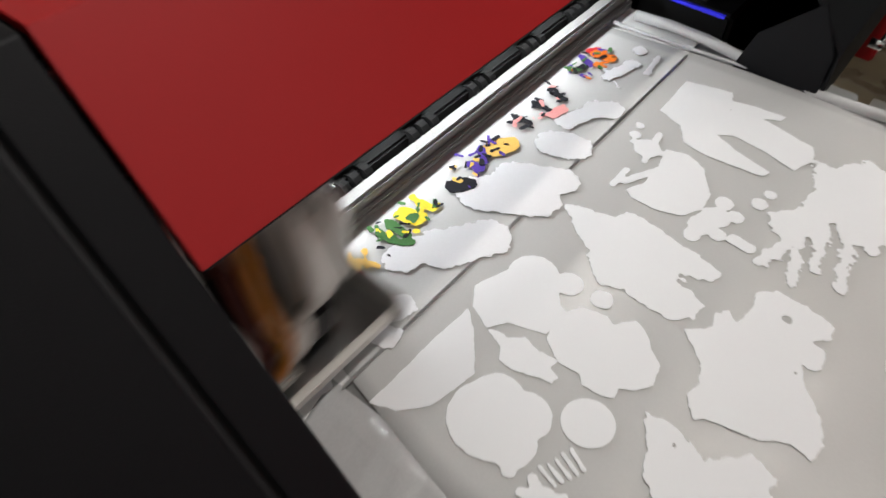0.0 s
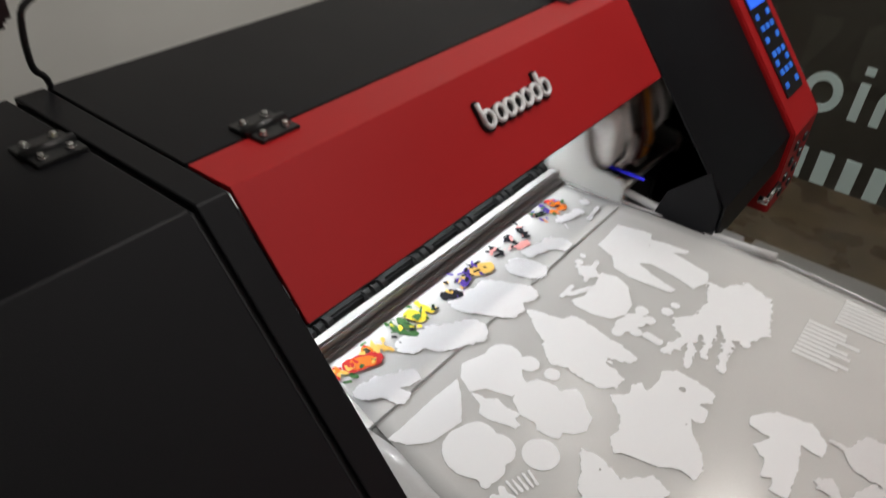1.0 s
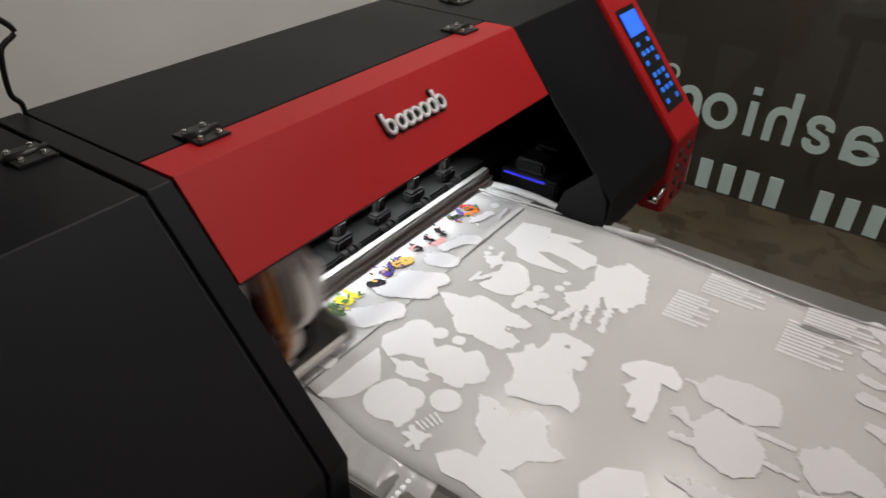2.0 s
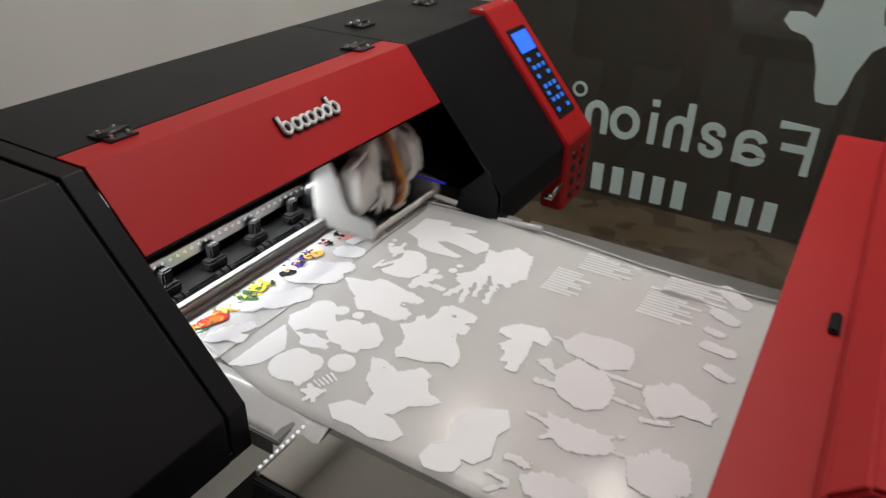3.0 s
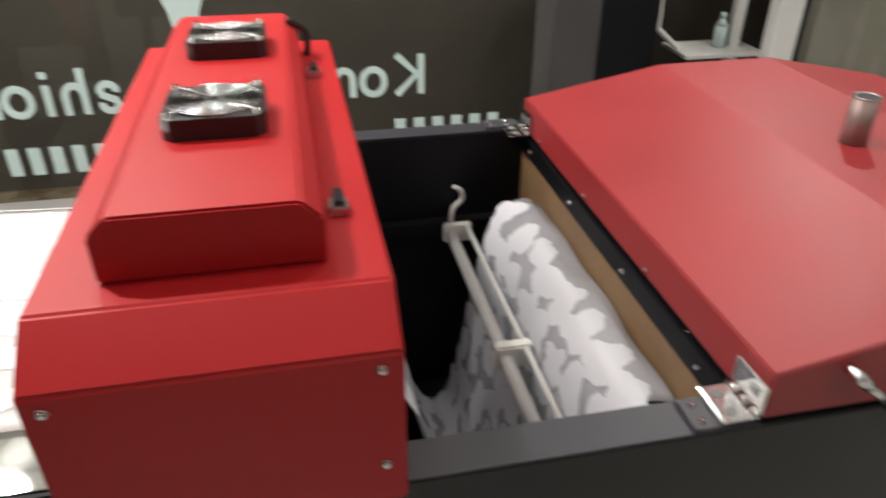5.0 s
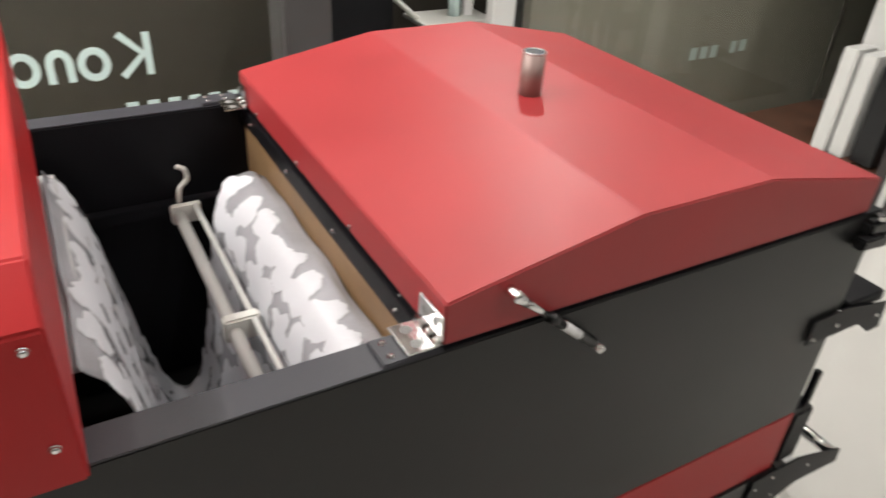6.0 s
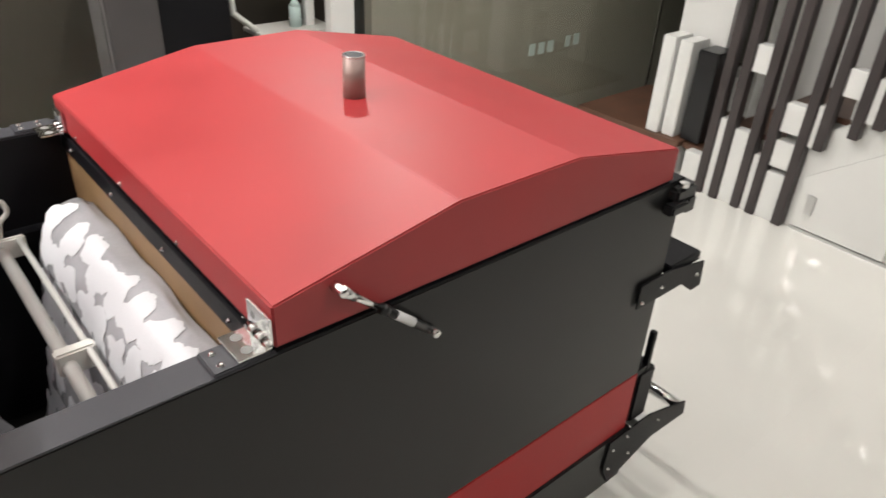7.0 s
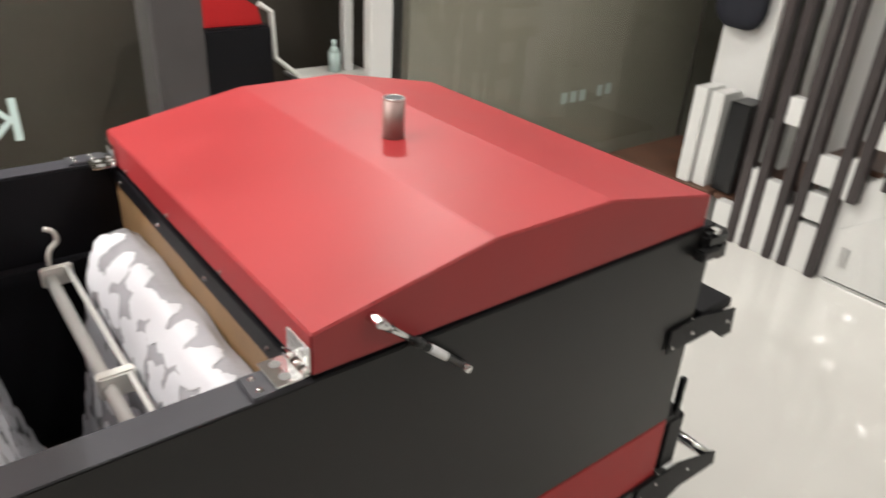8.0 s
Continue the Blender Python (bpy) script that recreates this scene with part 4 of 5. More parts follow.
    ink("color_print", inks["pink_ink"], "pink printed patches", 0.0012, [(-799, 635, -790, 672, 3), (-790, 648, -786, 667, 6)], 0.0012, 0.0006)
    rng = random.Random(11)
    spatter = [(258, 336, ("red_ink", "orange_ink", "ochre_ink", "green_ink")), (372, 456, ("green_ink", "black_ink", "yellow_ink", "green_ink")), (488, 576, ("violet_ink", "black_ink", "ochre_ink", "black_ink")), (604, 702, ("black_ink", "black_ink", "pink_ink")), (735, 806, ("violet_ink", "orange_ink", "black_ink", "green_ink"))]
    for y0, y1, names in spatter:
        for n in names:
            marks = []
            for k in range(7):
                x, y, a = rng.uniform(-828, -794), rng.uniform(y0, y1), rng.uniform(0, 6.28)
                size = rng.uniform(3, 9)
                marks.append((x, y, x + size * math.cos(a), y + size * math.sin(a), rng.uniform(1.4, 3.2)))
            ink("color_print", inks[n], n.split("_")[0] + " printed spatter", 0.0008, marks, 0.0013, 0.0004)
    # clear hanging edge beside the bed
    bm = bmesh.new()
    prev = None
    for i in range(61):
        x = -0.74 + 0.25 * i / 60
        wave = 0.0004 * math.sin(i * 0.9) + 0.0003 * math.sin(i * 2.1)
        # beyond the cabinet the margin sags down to the corner of the plate
        free = max(0.0, min(1.0, (x + 0.56) / 0.04))
        edge = 0.172 - 0.045 * free
        drop = 0.0026 + 0.03 * free
        ring = []
        for k, f in enumerate((0.0, 0.35, 0.6, 0.85, 1.0)):
            ring.append(bm.verts.new((x + 0.016 * f, 0.242 + (edge - 0.242) * f, -0.001 - drop * f * f + (wave if 0 < k < 4 else 0))))
        if prev:
            for a in range(4):
                bm.faces.new((prev[a], prev[a + 1], ring[a + 1], ring[a]))
        prev = ring
    apron = part("film_apron", bm, FILM_EDGE, t, "clear sagging film margin", True)
    apron.modifiers.new("thick", "SOLIDIFY").thickness = 0.0006


film()


# ---------------------------------------------------------------- steel platen between printer and oven
def platen():
    t = thing("heating_platen", -0.25, 0.5, 0.9, "polished steel plate under the film, with a black edge", "plate")
    part("plate", box(-0.266, 0.32, -0.385, -0.271, 0.03, 0.0435, 0.001), STEEL, t, "mirror polished steel margin")
    part("plate", box(-0.266, 0.32, 0.3725, 0.44, 0.03, 0.0435, 0.001), SATIN, t, "satin steel margin")
    part("plate", box(-0.266, 0.32, -0.2705, 0.372, 0.03, 0.0415, 0.001), PALE_PLATE, t, "pale coated heating plate")
    part("edge_trim", box(-0.268, 0.26, -0.397, -0.386, -0.02, 0.042, 0.002), BLACK, t)
    part("underframe", box(-0.25, 0.3, -0.38, 0.43, -0.06, 0.0295, 0.004), BLACK, t)
    strip = part("edge_light", box(-0.2715, -0.2665, -0.385, -0.27, 0.036, 0.0455, 0.001), ALU, t)
    for i in range(11):
        part("led", box(-0.271, -0.268, -0.38 + i * 0.0105, -0.3755 + i * 0.0105, 0.0455, 0.047, 0), BED_LED, strip)
    for x in (-0.2, 0.2):
        part("prop", box(x - 0.02, x + 0.02, 0.0, 0.04, -0.9, -0.06, 0.004), BLACK, t)


platen()


# ---------------------------------------------------------------- curing oven
def fan(x, y, z):
    t = thing("cooling_fan", x, y, z, "square black cooling fan with a bright wire guard", "fan", "fans on the oven")
    s = 0.057
    shell = bmesh.new()
    n = 32
    outer, inner = [], []
    for zz in (0.0, 0.025):
        o, i = [], []
        for k in range(n):
            a = 2 * math.pi * (k + 0.5) / n
            c, d = math.cos(a), math.sin(a)
            m = s / max(abs(c), abs(d))
            m = min(m, s * 1.36)
            o.append(shell.verts.new((c * m, d * m, zz)))
            i.append(shell.verts.new((c * 0.053, d * 0.053, zz)))
        outer.append(o)
        inner.append(i)
    for k in range(n):
        j = (k + 1) % n
        shell.faces.new((outer[0][k], outer[0][j], outer[1][j], outer[1][k]))
        shell.faces.new((inner[0][j], inner[0][k], inner[1][k], inner[1][j]))
        shell.faces.new((outer[1][k], outer[1][j], inner[1][j], inner[1][k]))
        shell.faces.new((outer[0][j], outer[0][k], inner[0][k], inner[0][j]))
    part("fan_frame", shell, BLACK_PLASTIC, t)
    part("hub", rod((0, 0, 0.004), (0, 0, 0.022), 0.019, sides=24), BLACK_PLASTIC, t, smooth=False)
    for k in range(7):
        a = 2 * math.pi * k / 7
        blade = box(0.017, 0.051, -0.012, 0.012, -0.0008, 0.0008, 0)
        bmesh.ops.transform(blade, matrix=pose(0, 0, 0.013, 0, 0, math.degrees(a)) @ pose(0, 0, 0, 35), verts=blade.verts)
        part("blade", blade, BLACK_PLASTIC, t)
    guard = new("wire_guard")
    guard.parent = t
    for r in [0.0095 + 0.0054 * k for k in range(9)]:
        part("guard_ring", pipe([(r * math.cos(2 * math.pi * k / 40), r * math.sin(2 * math.pi * k / 40), 0.0275) for k in range(40)], 0.00095, 6, True), GUARD, guard, smooth=True)
    part("guard_disc", rod((0, 0, 0.0268), (0, 0, 0.0284), 0.007, sides=20), GUARD, guard)
    for a in (45, 135, 225, 315):
        c, d = math.cos(radians(a)), math.sin(radians(a))
        part("guard_arm", pipe([(0.008 * c, 0.008 * d, 0.029), (0.056 * c, 0.056 * d, 0.029), (0.07 * c, 0.07 * d, 0.0275)], 0.0016, 6), GUARD, guard, smooth=True)
        part("mount_screw", rod((0.068 * c, 0.068 * d, 0.0), (0.068 * c, 0.068 * d, 0.031), 0.004, sides=12), CHROME, guard, smooth=True)
    return t


def oven():
    x0, x1 = 0.0, 0.336
    t = thing("curing_oven", x0, 0, 1.0, "bright red sheet-metal curing oven hood with a raised top", "oven")
    side = [(-0.06, 0.032), (-0.06, 0.233), (0.0, 0.276), (0.862, 0.276), (0.9, 0.25), (0.9, 0.032)]
    part("hood", prism(side, x0, x1, "x", 0.0035), RED, t)
    c = 0.02
    bump = [(0.06, 0.2765), (0.06, 0.346 - c), (0.06 + c, 0.346), (0.276 - c, 0.346), (0.276, 0.346 - c), (0.276, 0.2765)]
    raised = part("raised_top", prism(bump, 0.04, 0.793, "y", 0.003), RED, t)
    for x, z in ((0.02, 0.215), (x1 - 0.022, 0.215), (0.02, 0.09), (x1 - 0.022, 0.09)):
        screw(x, -0.061, z, t, 0.0065, (0, -1, 0))
    for y in (0.13, 0.62):
        la = part("latch", box(0.286, 0.306, y, y + 0.03, 0.276, 0.288, 0.002), ALU, t, "small metal toggle latch")
        part("latch_lever", box(0.29, 0.302, y + 0.004, y + 0.042, 0.288, 0.293, 0.002), BLACK_PLASTIC, la)
    # thin black block drawn in place of a small dark slot
    part("vent_bolt", box(0.046, 0.056, 0.30, 0.335, 0.276, 0.281, 0.002), RUBBER, t)
    part("cable_gland", pipe(curve_points([(0.29, 0.76, 0.276), (0.292, 0.765, 0.315), (0.275, 0.75, 0.335), (0.262, 0.72, 0.349)], 5), 0.006, 8), BLACK_PLASTIC, t, "short black cable", True)
    part("slot_curtain", box(-0.004, 0.0, 0.02, 0.9, 0.0, 0.0315, 0), BLACK_PLASTIC, t)
    fan(0.169, 0.265, 1.346)
    fan(0.169, 0.572, 1.346)


oven()


# ---------------------------------------------------------------- powder shaker and dryer
def shaker():
    t = thing("powder_shaker", 0, 0, 0, "black powder shaker with an open trough and a red stripe", "powder shaker")
    x0, xm, x1 = 0.02, 0.775, 1.735
    y0, y1 = -0.035, 0.985
    top = 1.03
    part("near_side", box(x0, x1, y0, y0 + 0.004, 0.49, top - 0.004, 0.0015), BLACK_SIDE, t, "black side sheet")
    part("side_stripe", box(x0, x1, y0 - 0.001, y0 + 0.004, 0.305, 0.489, 0.0015), RED, t, "red stripe along the side")
    part("plinth", box(x0, x1 + 0.02, y0 - 0.006, y1, 0.12, 0.303, 0.004), BLACK_SIDE, t)
    part("near_rim", box(x0, xm - 0.002, y0 - 0.001, 0.023, top - 0.003, top + 0.0005, 0.001), RIM_GREY, t, "dark grey folded rim")
    part("near_inner", box(x0, xm, 0.019, 0.023, 0.31, top - 0.004, 0), DARK_INNER, t)
    part("far_side", box(x0, x1, y1 - 0.004, y1, 0.31, top, 0.001), BLACK, t)
    part("far_rim", box(x0, xm - 0.002, 0.93, y1 + 0.001, top - 0.003, top + 0.0005, 0.001), RIM_GREY, t, "dark grey folded rim")
    part("far_inner", box(x0, xm, 0.926, 0.93, 0.31, top - 0.004, 0), BLACK, t)
    part("far_ledge", box(x0, xm, 0.895, 0.925, 0.79, 0.82, 0.002), BLACK, t)
    part("left_wall", box(x0, x0 + 0.004, 0.03, 0.92, 0.31, 0.93, 0), DARK_INNER, t)
    part("end_sheet", box(x1 - 0.004, x1, y0 + 0.005, y1 - 0.005, 0.31, top - 0.004, 0.001), BLACK, t)
    part("dryer_top", box(xm, x1, y0, y1, top - 0.003, top + 0.001, 0.001), BLACK, t)
    part("brown_board", box(xm - 0.003, xm + 0.003, 0.03, 0.922, 0.62, 0.985, 0.001), BOARD, t, "brown inner board below the lid")
    edge = part("board_strip", box(xm - 0.008, xm, 0.028, 0.924, 0.985, 1.026, 0.001), BLACK, t)
    for y in (0.1, 0.35, 0.6, 0.85):
        screw(xm - 0.009, y, 1.005, edge, 0.005, (-1, 0, 0))
    for x in (0.15, 1.6):
        for y in (0.05, 0.9):
            part("castor", join(rod((x, y - 0.015, 0.04), (x, y + 0.015, 0.04), 0.04, sides=20), box(x - 0.03, x + 0.03, y - 0.025, y + 0.025, 0.08, 0.12, 0.003)), BLACK_PLASTIC, t)
    # rim plate with four screws on both sides
    for ya, yb in ((-0.036, 0.02), (0.933, 0.985)):
        pl = part("rim_plate", box(0.684, 0.765, ya, yb, top + 0.0008, top + 0.006, 0.002), RIM_GREY, t)
        for x in (0.7, 0.737):
            for y in (ya + 0.014, yb - 0.014):
                screw(x, y, top + 0.006, pl, 0.0055)
    # tension bars over the loop
    for y, w in ((0.862, 0.006), (0.405, 0.013), (0.1, 0.006)):
        part("bar_bracket", box(0.57, 0.638, y - w, y + w, 0.785, 0.835, 0.004), WHITE_PLASTIC, t, "pale bracket of the bars")
    part("tension_bar", rod((0.589, 0.03, 0.806), (0.589, 0.9, 0.806), 0.013, sides=20), PALE_BAR, t, "pale round tension bar", True)
    part("tension_bar", rod((0.626, 0.03, 0.826), (0.626, 0.87, 0.826), 0.006, sides=14), PALE_BAR, t, "thin pale round bar", True)
    part("hook_tube", pipe(curve_points([(0.595, 0.9, 0.805), (0.603, 0.905, 0.85), (0.622, 0.9, 0.875), (0.618, 0.9, 0.9), (0.602, 0.9, 0.91)], 6), 0.006, 10), WHITE_PLASTIC, t, "bent pale tube end", True)
    # corner latch and film arms at the outlet
    part("corner_latch", join(box(x1 - 0.07, x1 - 0.01, y0 - 0.03, y0 - 0.001, 0.965, 0.99, 0.004), box(x1 - 0.05, x1 + 0.028, y0 - 0.02, y0 + 0.03, 0.985, 1.02, 0.008), box(x1 + 0.001, x1 + 0.03, y0 - 0.02, y0 + 0.02, 0.95, 0.99, 0.004)), BLACK_PLASTIC, t, "black corner latch")
    part("latch_screw", rod((x1 - 0.02, y0 - 0.012, 1.019), (x1 - 0.02, y0 - 0.012, 1.028), 0.01, sides=16), CHROME, t)
    arm = [(1.645, 0.728), (1.74, 0.728), (1.82, 0.73), (1.875, 0.688), (1.915, 0.69), (1.905, 0.765), (1.75, 0.794), (1.645, 0.791)]
    for y in (y0 - 0.005, y1 + 0.001):
        part("outlet_arm", prism(arm, y - 0.004, y, "y", 0.001), BLACK, t)
    part("outlet_channel", box(1.765, 1.89, y0 - 0.002, y1, 0.768, 0.795, 0.003), BLACK, t)
    for dx, dz in ((1.66, 0.742), (1.73, 0.757), (1.88, 0.735)):
        screw(dx, y0 - 0.01, dz, t, 0.006, (0, -1, 0))
    low = [(1.655, 0.205), (1.69, 0.135), (1.865, 0.2), (2.03, 0.192), (2.02, 0.245), (1.83, 0.303), (1.745, 0.302), (1.662, 0.3)]
    for y in (y0 - 0.008, y1 + 0.001):
        part("winder_arm", prism(low, y - 0.005, y, "y", 0.001), BLACK, t)
    part("winder_bar", rod((2.0, y0 - 0.01, 0.232), (2.0, 0.1, 0.232), 0.017, sides=20), CHROME, t, "chrome winder bar end", True)
    part("winder_shaft", rod((2.0, 0.1, 0.232), (2.0, y1, 0.232), 0.014, sides=20), CHROME, t, smooth=True)
    part("winder_tray", box(1.845, 1.885, y0 - 0.006, y1 - 0.02, 0.205, 0.24, 0.002), ALU, t)
    part("winder_post", join(box(x1 + 0.02, x1 + 0.09, y0 + 0.002, y0 + 0.05, 0.302, 0.47, 0.006), box(x1 + 0.001, x1 + 0.07, y0 + 0.006, y0 + 0.04, 0.46, 0.49, 0.004), box(x1 + 0.045, x1 + 0.06, y0 + 0.004, y0 + 0.02, 0.46, 0.59, 0.002)), BLACK, t)
    for dx, dz in ((1.675, 0.2), (1.68, 0.265), (1.735, 0.282), (1.76, 0.205), (1.88, 0.255)):
        screw(dx, y0 - 0.014, dz, t, 0.005, (0, -1, 0))

    # hanging film loop
    loop = thing("film_loop", 0, 0, 0.3, "loop of printed film hanging in the trough", "film")
    line = curve_points([(0.34, 0, 0.975), (0.385, 0, 0.9), (0.43, 0, 0.66), (0.48, 0, 0.42), (0.54, 0, 0.34), (0.58, 0, 0.42), (0.615, 0, 0.62), (0.643, 0, 0.79), (0.664, 0, 0.872), (0.7, 0, 0.917), (0.738, 0, 0.93), (0.768, 0, 0.915)], 8)
    bm = bmesh.new()
    prev = None
    for i, p in enumerate(line):
        ring = []
        for j in range(25):
            y = 0.2 - 0.085 * i / len(line) + 0.65 * j / 24
            dent = 0.006 * noise.noise(Vector((i * 0.12, y * 7, 1)))
            ring.append(bm.verts.new((p.x + dent, y, p.z - 0.3 + dent)))
        if prev:
            for j in range(24):
                bm.faces.new((prev[j], prev[j + 1], ring[j + 1], ring[j]))
        prev = ring
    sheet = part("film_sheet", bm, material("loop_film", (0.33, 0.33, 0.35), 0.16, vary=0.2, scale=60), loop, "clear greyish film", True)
    sheet.modifiers.new("thick", "SOLIDIFY").thickness = 0.0005
    # white prints that follow the hanging film
    runs = [0.0]
    for a, b in zip(line, line[1:]):
        runs.append(runs[-1] + (b - a).length)

    def on_film(s, y):
        i = max(k for k in range(len(runs) - 1) if runs[k] <= s)
        i_f = i + (s - runs[i]) / (runs[i + 1] - runs[i])
        p = line[i].lerp(line[i + 1], i_f - i)
        d = (line[i + 1] - line[i]).normalized()
        dent = 0.006 * noise.noise(Vector((i_f * 0.12, y * 7, 1)))
        return Vector((p.x + dent, y, p.z - 0.3 + dent)) + Vector((-d.z, 0, d.x)) * 0.0016
    rng = random.Random(5)
    s = 0.06
    while s < runs[-1] - 0.05:
        for j in range(8):
            y0 = 0.2 - 0.085 * s / runs[-1] + 0.04 + 0.083 * j + rng.uniform(-0.008, 0.008)
            u0 = s + rng.uniform(-0.012, 0.012)
            bars = []
            for k in range(5):
                a = rng.uniform(0, 6.28)
                bars.append((1000 * u0, 1000 * y0, 1000 * (u0 + 0.024 * math.cos(a)), 1000 * (y0 + 0.027 * math.sin(a)), rng.uniform(16, 27)))
            bm = motif_mesh(bars, 0.0022, s * 31 + j, 0, 0.0035, False, 0.0)
            for v in bm.verts:
                v.co = on_film(min(max(v.co.x, 0.001), runs[-1] - 0.001), v.co.y)
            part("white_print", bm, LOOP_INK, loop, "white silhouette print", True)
        s += 0.072


shaker()


def dryer_lid():
    t = thing("dryer_lid", 0.773, -0.032, 1.034, "large red sheet-metal lid with a folded ridge, closed", "lid")
    prof = [(0, 0), (0, 0.069), (0.324, 0.129), (0.602, 0.1305), (0.917, 0.071), (0.917, 0)]
    # the lid's pale sheen is put into this greyer red
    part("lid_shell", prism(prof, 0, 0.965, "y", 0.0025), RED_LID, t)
    part("lid_seal", box(0.004, 0.915, 0.004, 0.96, -0.0035, -0.0005, 0), BLACK_PLASTIC, t)
    pts = rod((0.447, 0.47, 0.12), (0.447, 0.47, 0.213), 0.0225, sides=28)
    # reddish tint on the pipe is the lid's reflection, painted in
    part("exhaust_pipe", pts, TINTED_PIPE, t, "short open metal exhaust pipe", True)
    part("pipe_rim", pipe([(0.447 + 0.0215 * math.cos(2 * math.pi * k / 28), 0.47 + 0.0215 * math.sin(2 * math.pi * k / 28), 0.2135) for k in range(28)], 0.0018, 6, True), ALU, t, smooth=True)
    # dark disc paints the shade of a hollow onto the capped rod
    part("pipe_mouth", rod((0.447, 0.47, 0.2132), (0.447, 0.47, 0.2138), 0.0195, sides=28), DARK_INNER, t)
    for y in (0.03, 0.93):
        h = new("lid_hinge")
        h.parent = t
        h.location = (-0.004, y, 0.0)
        part("upright_leaf", box(-0.003, 0.001, -0.032, 0.032, 0.006, 0.052, 0.001), CHROME, h, "chrome hinge leaf")
        part("flat_leaf", box(-0.05, -0.006, -0.032, 0.032, 0.003, 0.0065, 0.001), CHROME, h, "chrome hinge leaf")
        for k in range(3):
            part("hinge_knuckle", rod((-0.004, -0.032 + k * 0.022, 0.007), (-0.004, -0.012 + k * 0.022, 0.007), 0.006, sides=14), CHROME, h, smooth=True)
        for yy in (-0.016, 0.016):
            part("screw_hole", rod((-0.03, yy, 0.0062), (-0.03, yy, 0.007), 0.0085, sides=16), BED_GREY, h, "dull countersunk screw")
            part("screw_hole", rod((-0.0034, yy, 0.033), (-0.0026, yy, 0.033), 0.0065, sides=16), BED_GREY, h, "dull countersunk screw")
    for y in (0.06, 0.32, 0.58, 0.84):
        screw(-0.001, y, 0.012, t, 0.0045, (-1, 0, 0))


dryer_lid()


def gas_strut():
    t = thing("gas_strut", 0.866, -0.04, 0.952, "black gas strut with chrome ball ends on the lid side", "gas strut")
    a, b = Vector((0.0, -0.012, 0.152)), Vector((0.17, -0.012, 0.004))
    d = (b - a).normalized()
    m = a.lerp(b, 0.42)
    part("cylinder", rod(m, a.lerp(b, 0.95), 0.0075, sides=20, bevel=0.001), BLACK_PLASTIC, t, smooth=True)
    part("piston_rod", rod(a, m, 0.006, sides=14), CHROME, t, "chrome piston rod", True)
    part("label_band", rod(a.lerp(b, 0.55), a.lerp(b, 0.75), 0.0079, sides=20), LOGO_WHITE, t, "pale label band", True)
    part("collar", rod(a.lerp(b, 0.4), a.lerp(b, 0.46), 0.009, sides=20), BLACK_PLASTIC, t, smooth=True)
    for p in (a, b):
        part("ball_joint", rod(p + Vector((0, 0.016, 0)), p - Vector((0, 0.012, 0)), 0.0085, 0.0075, 18, 0.002), CHROME, t, "chrome ball joint", True)
    part("socket_end", rod(a, a.lerp(b, 0.13), 0.0085, sides=16), CHROME, t, smooth=True)


gas_strut()


# ---------------------------------------------------------------- monitor by the printer
def monitor():
    t = thing("monitor", -1.05, -0.06, 1.285, "black monitor on a stand on the printer deck", "monitor")
    part("foot", box(-0.03, 0.1, -0.2, 0.095, 0.0, 0.012, 0.004), BLACK_PLASTIC, t)
    part("neck", box(-0.02, 0.02, -0.1, 0.06, 0.012, 0.12, 0.006), BLACK_PLASTIC, t)
    part("screen_back", box(-0.025, 0.01, -0.36, 0.185, 0.083, 0.4, 0.008), BLACK_PLASTIC, t)
    pts = curve_points([(-0.015, 0.18, 0.145), (-0.02, 0.2, 0.13), (-0.02, 0.224, 0.104), (-0.022, 0.204, 0.085), (-0.024, 0.2, 0.035), (-0.03, 0.212, 0.016), (-0.055, 0.225, -0.01)], 6)
    part("cable", pipe(pts, 0.0035, 8), BLACK_PLASTIC, t, "black cable", True)


monitor()


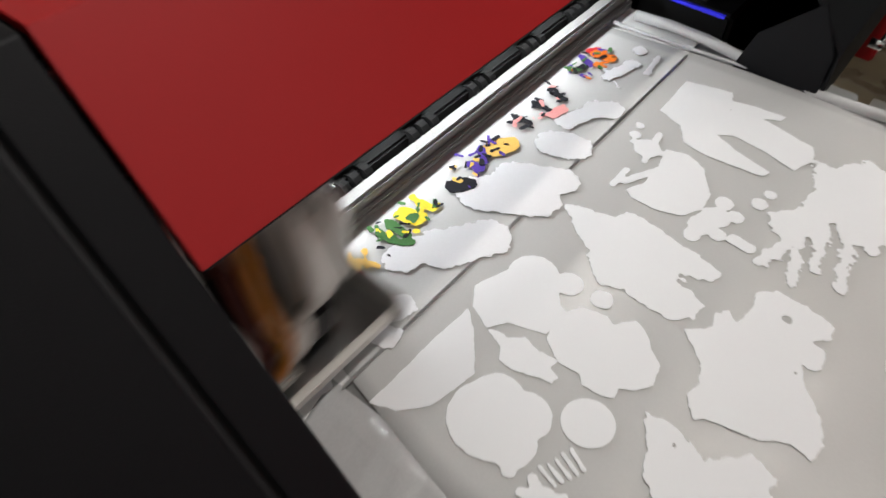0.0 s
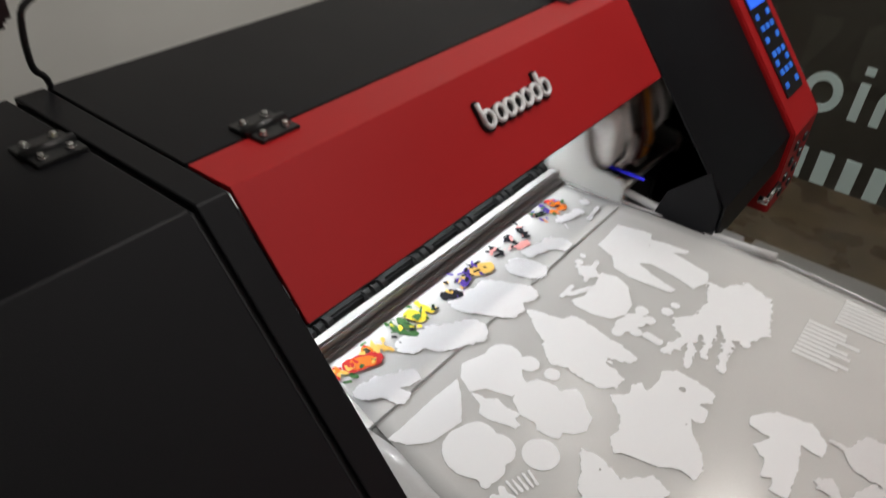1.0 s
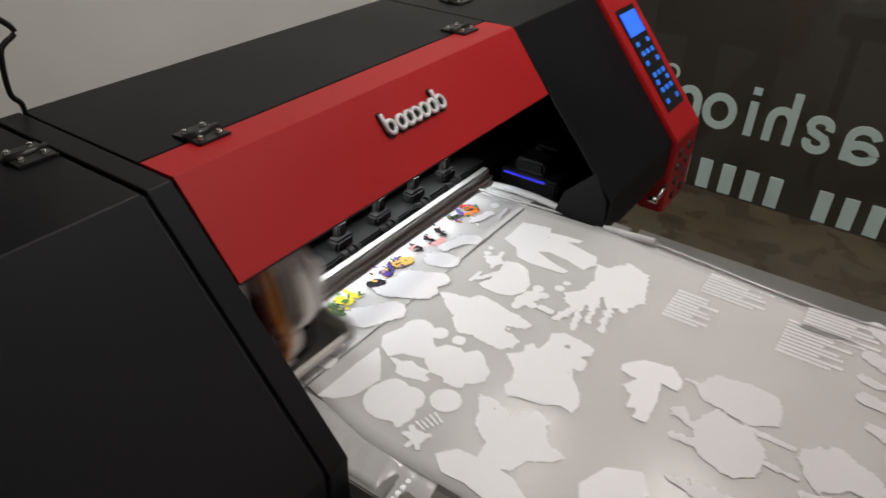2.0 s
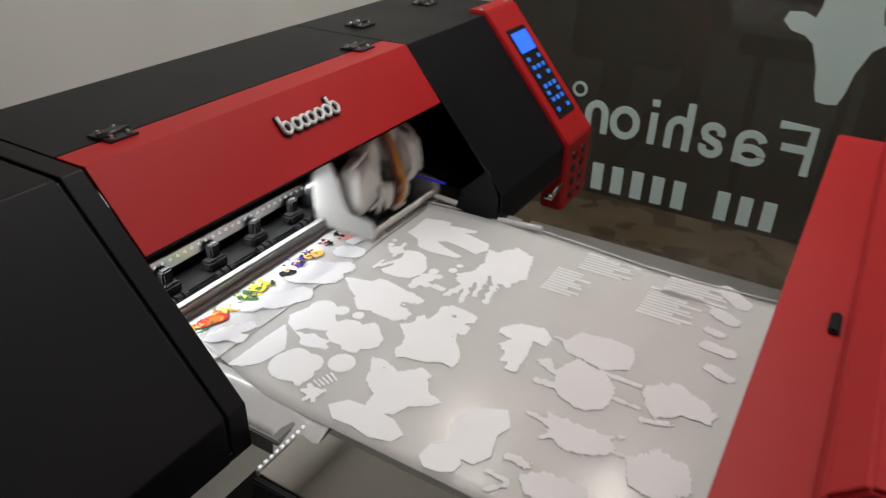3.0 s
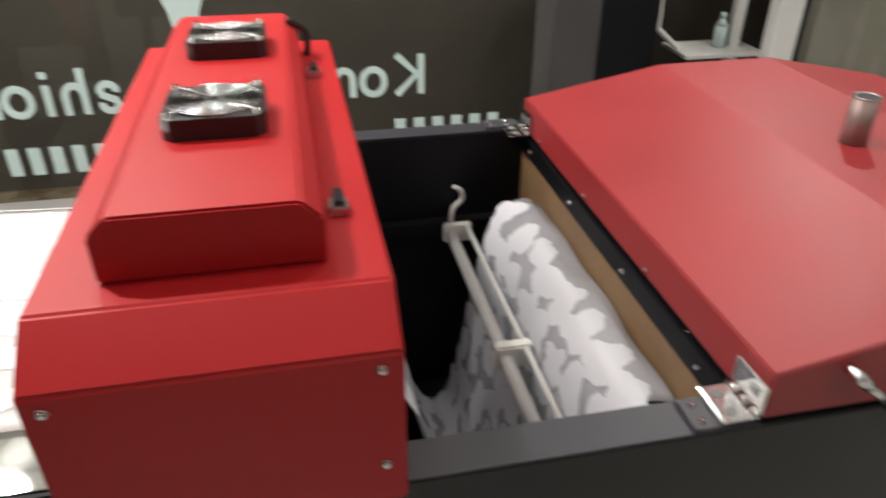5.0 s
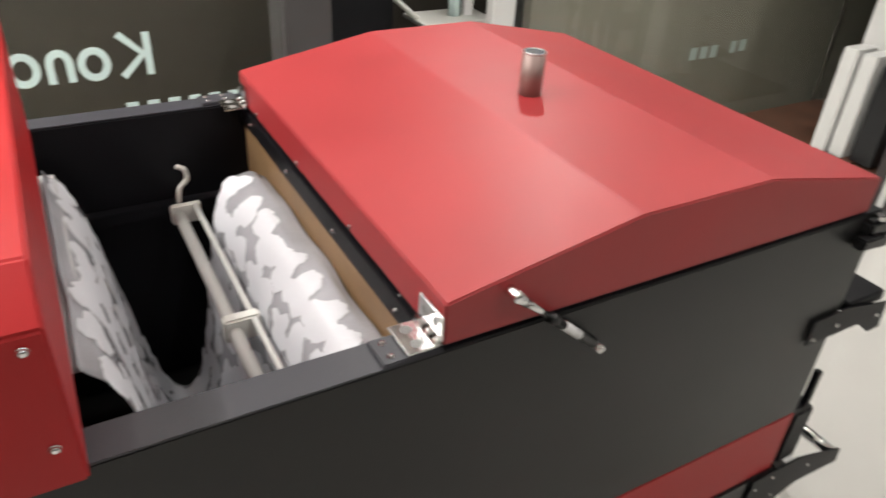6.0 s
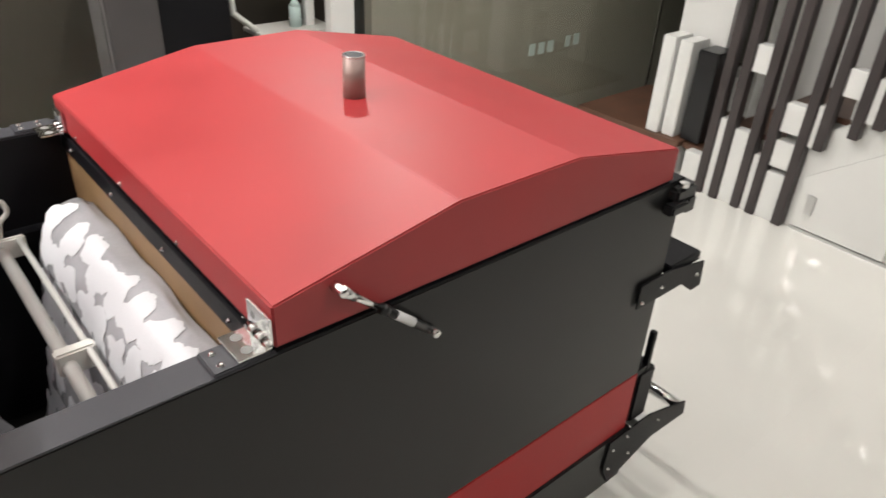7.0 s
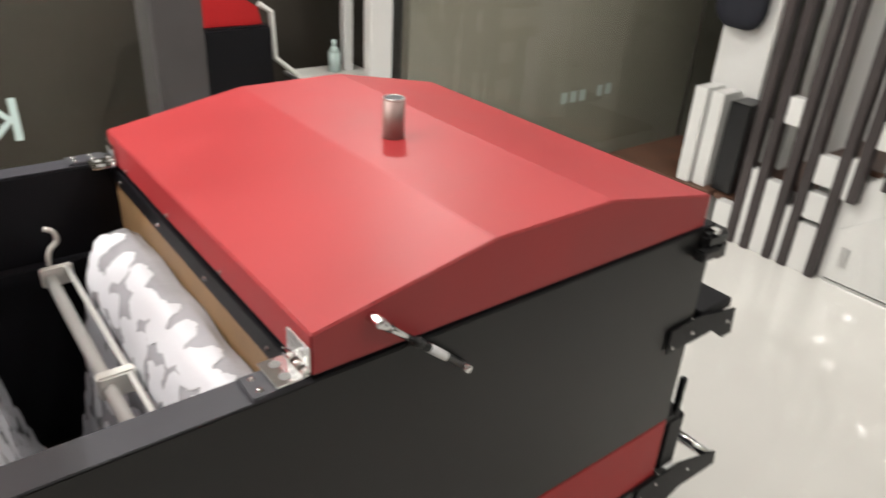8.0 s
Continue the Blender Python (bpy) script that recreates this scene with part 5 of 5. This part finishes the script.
# ---------------------------------------------------------------- stairs, slats and the corner by the glass
def stairs():
    X = 3.78
    st = thing("staircase", X + 0.07, 0, 0, "white staircase with brown treads behind dark slats", "stairs")
    for k in range(8):
        y = 1.15 - 0.25 * k
        z = 0.19 * (k + 1)
        part("step_block", box(0.0, 0.9, y - 0.25, y, 0.0 if k < 2 else z - 0.36, z - 0.03, 0.002), GLOSS_WHITE, st)
        part("tread", box(-0.015, 0.9, y - 0.26, y + 0.02, z - 0.029, z, 0.003), TREAD_BROWN, st, "brown wooden tread")
    cup = thing("stair_cupboard", X, 0.478, 0, "white cupboard with a sloping top under the stairs", "cupboard")
    part("body", prism([(0.03, 0.0), (0.03, 0.46), (-2.2, 2.22), (-2.2, 0.0)], 0.012, 0.06, "x", 0.002), GLOSS_WHITE, cup)
    part("door", prism([(-0.004, 0.02), (-0.004, 0.275), (-0.44, 0.605), (-0.44, 0.02)], -0.004, 0.011, "x", 0.002), GLOSS_WHITE, cup)
    part("door", prism([(-0.452, 0.02), (-0.452, 0.615), (-1.2, 1.18), (-1.2, 0.02)], -0.004, 0.011, "x", 0.002), GLOSS_WHITE, cup)
    part("skirting", box(-0.002, 0.011, -2.2, 0.0, 0.0, 0.014, 0), ALU, cup)
    part("handle", box(-0.012, -0.004, -0.085, -0.045, 0.10, 0.2, 0.003), ALU, cup, "recessed grey handle")
    screen = thing("slat_screen", X, 0.5, 0, "screen of dark brown upright slats with white blocks between", "slat screen")
    spots = [(0.975, 0), (0.887, 0), (0.759, 0), (0.676, 0), (0.533, 0), (0.457, 0.42), (0.33, 0.52), (0.247, 0.59), (0.124, 0.69), (0.04, 0.75), (-0.09, 0.85), (-0.17, 0.92), (-0.3, 1.02)]
    for y, z in spots:
        part("slat", box(-0.04, 0.02, y - 0.523, y - 0.477, z, CEILING_Z, 0.003), SLAT_BROWN, screen)
    for y0, y1, z0, z1 in ((0.783, 0.863, 0.68, 0.81), (0.783, 0.863, 0.0, 0.39), (0.911, 0.951, 0.0, 0.42), (0.7, 0.735, 0.0, 0.3), (0.557, 0.652, 0.45, 0.59), (0.557, 0.652, 0.273, 0.406), (0.557, 0.652, 0.0, 0.245), (0.481, 0.509, 0.42, 0.62), (0.354, 0.433, 0.686, 0.81), (0.271, 0.306, 0.6, 0.8), (0.148, 0.223, 0.86, 1.0), (1.0, 1.1, 0.0, 0.19)):
        part("block", box(-0.025, 0.04, y0 - 0.5, y1 - 0.5, z0, z1, 0.003), WHITE_PAINT, screen, "white lacquered block")
    low = thing("low_bench", X + 0.2, 1.45, 0, "low brown wooden bench with a white front by the glass", "bench")
    part("bench_top", box(-0.2, 0.5, -0.28, 0.42, 0.17, 0.2, 0.003), TREAD_BROWN, low)
    part("bench_body", box(-0.19, 0.48, -0.27, 0.4, 0, 0.169, 0.003), WHITE_PAINT, low)
    for x, y, w, h, mat, label in ((0.0, 1.36, 0.05, 0.52, WHITE_PAINT, "tall white carton standing on the bench"), (0.02, 1.27, 0.05, 0.51, WHITE_PAINT, "tall white carton with a small stain on the bench"), (0.05, 1.15, 0.075, 0.48, BLACK_PLASTIC, "tall black case standing on the bench")):
        c = thing("carton", X + 0.1 + x, y, 0.2, label, "carton", "cartons on the bench")
        part("carton_body", box(-0.08, 0.08, -w / 1.3, w / 1.3, 0, h, 0.004), mat, c)
        part("carton_flap", box(-0.078, 0.078, -w / 1.35, w / 1.35, h, h + 0.006, 0.002), mat, c)


stairs()


def hanging_bag():
    t = thing("hanging_bag", 3.95, 1.33, 1.02, "dark navy rounded bag hanging from a hook on the white wall", "bag")
    body = bmesh.new()
    bmesh.ops.create_icosphere(body, subdivisions=3, radius=1.0)
    for v in body.verts:
        n = [math.copysign(abs(k) ** 0.6, k) for k in v.co]
        f = 1 + 0.05 * noise.noise(v.co * 2.0)
        v.co = Vector((0.048 * n[0] * f, 0.14 * n[1] * f, 0.18 + 0.18 * n[2] * f))
    part("bag_body", body, NAVY, t, "soft rounded bag body", True)
    part("strap", pipe(curve_points([(0.0, -0.09, 0.33), (0.0, -0.05, 0.5), (0.02, 0.0, 0.6), (0.0, 0.05, 0.5), (0.0, 0.09, 0.33)], 6), 0.008, 8), NAVY, t, "thin carrying strap", True)
    part("hook", pipe(curve_points([(0.049, 0.0, 0.62), (0.015, 0.0, 0.59), (-0.005, 0.0, 0.61)], 5), 0.005, 8), CHROME, t, "small metal hook", True)


hanging_bag()


def far_machine():
    t = thing("second_machine", 1.82, 2.65, 0, "black machine with a red top beyond the glass", "machine")
    part("cabinet", box(-0.33, 0.05, -0.25, 0.25, 0.05, 0.99, 0.01), BLACK, t)
    part("top_cover", prism([(-0.33, 0.99), (-0.33, 1.13), (-0.1, 1.13), (0.0, 1.07), (0.02, 0.99)], -0.22, 0.22, "y", 0.004), RED, t, "red folded cover")
    part("base", box(-0.35, 0.3, -0.27, 0.27, 0, 0.05, 0.005), BLACK, t)
    st = thing("work_stand", 2.35, 2.55, 0, "pale metal stand with a small shelf beyond the glass", "stand")
    part("upright", prism([(-0.02, 0), (0.03, 0), (0.03, 1.5), (-0.02, 1.5)], -0.02, 0.02, "y", 0.002), WHITE_PAINT, st)
    part("shelf", box(-0.3, 0.1, -0.12, 0.12, 0.68, 0.7, 0.003), WHITE_PLASTIC, st)
    part("arm", pipe([(-0.28, 0, 0.7), (-0.4, 0, 0.8), (-0.41, 0, 1.02), (-0.47, 0, 1.06)], 0.015, 8), WHITE_PLASTIC, st)
    part("foot", box(-0.25, 0.2, -0.15, 0.15, 0, 0.03, 0.004), WHITE_PLASTIC, st)
    b = thing("spray_bottle", 2.28, 2.55, 0.7, "pale blue plastic bottle on the stand shelf", "bottle")
    part("bottle_body", join(rod((0, 0, 0), (0, 0, 0.1), 0.03, sides=18), rod((0, 0, 0.1), (0, 0, 0.13), 0.03, 0.012, 18), rod((0, 0, 0.13), (0, 0, 0.16), 0.012, sides=14)), LETTER, b, smooth=True)


far_machine()


def motions():
    """The carriage sweeps to and fro, resting a moment at either end."""
    near, far = -0.10, 0.972
    stops = [(-0.76, 1), (0.15, 0), (0.30, 0), (1.08, 1), (1.276, 1), (2.176, 0), (2.446, 0), (3.226, 1), (3.383, 1), (4.283, 0), (4.5, 0), (5.28, 1), (5.47, 1), (6.37, 0), (6.6, 0), (7.38, 1), (7.57, 1), (8.47, 0)]
    rows = []
    for k in range(81):
        t = k / 10
        for (t0, u0), (t1, u1) in zip(stops, stops[1:]):
            if t0 <= t <= t1:
                u = u0 + (u1 - u0) * (t - t0) / (t1 - t0)
        rows.append((t, pose(-0.727, near + (far - near) * u, 0.957)))
    walk(CARRIAGE, rows)


motions()
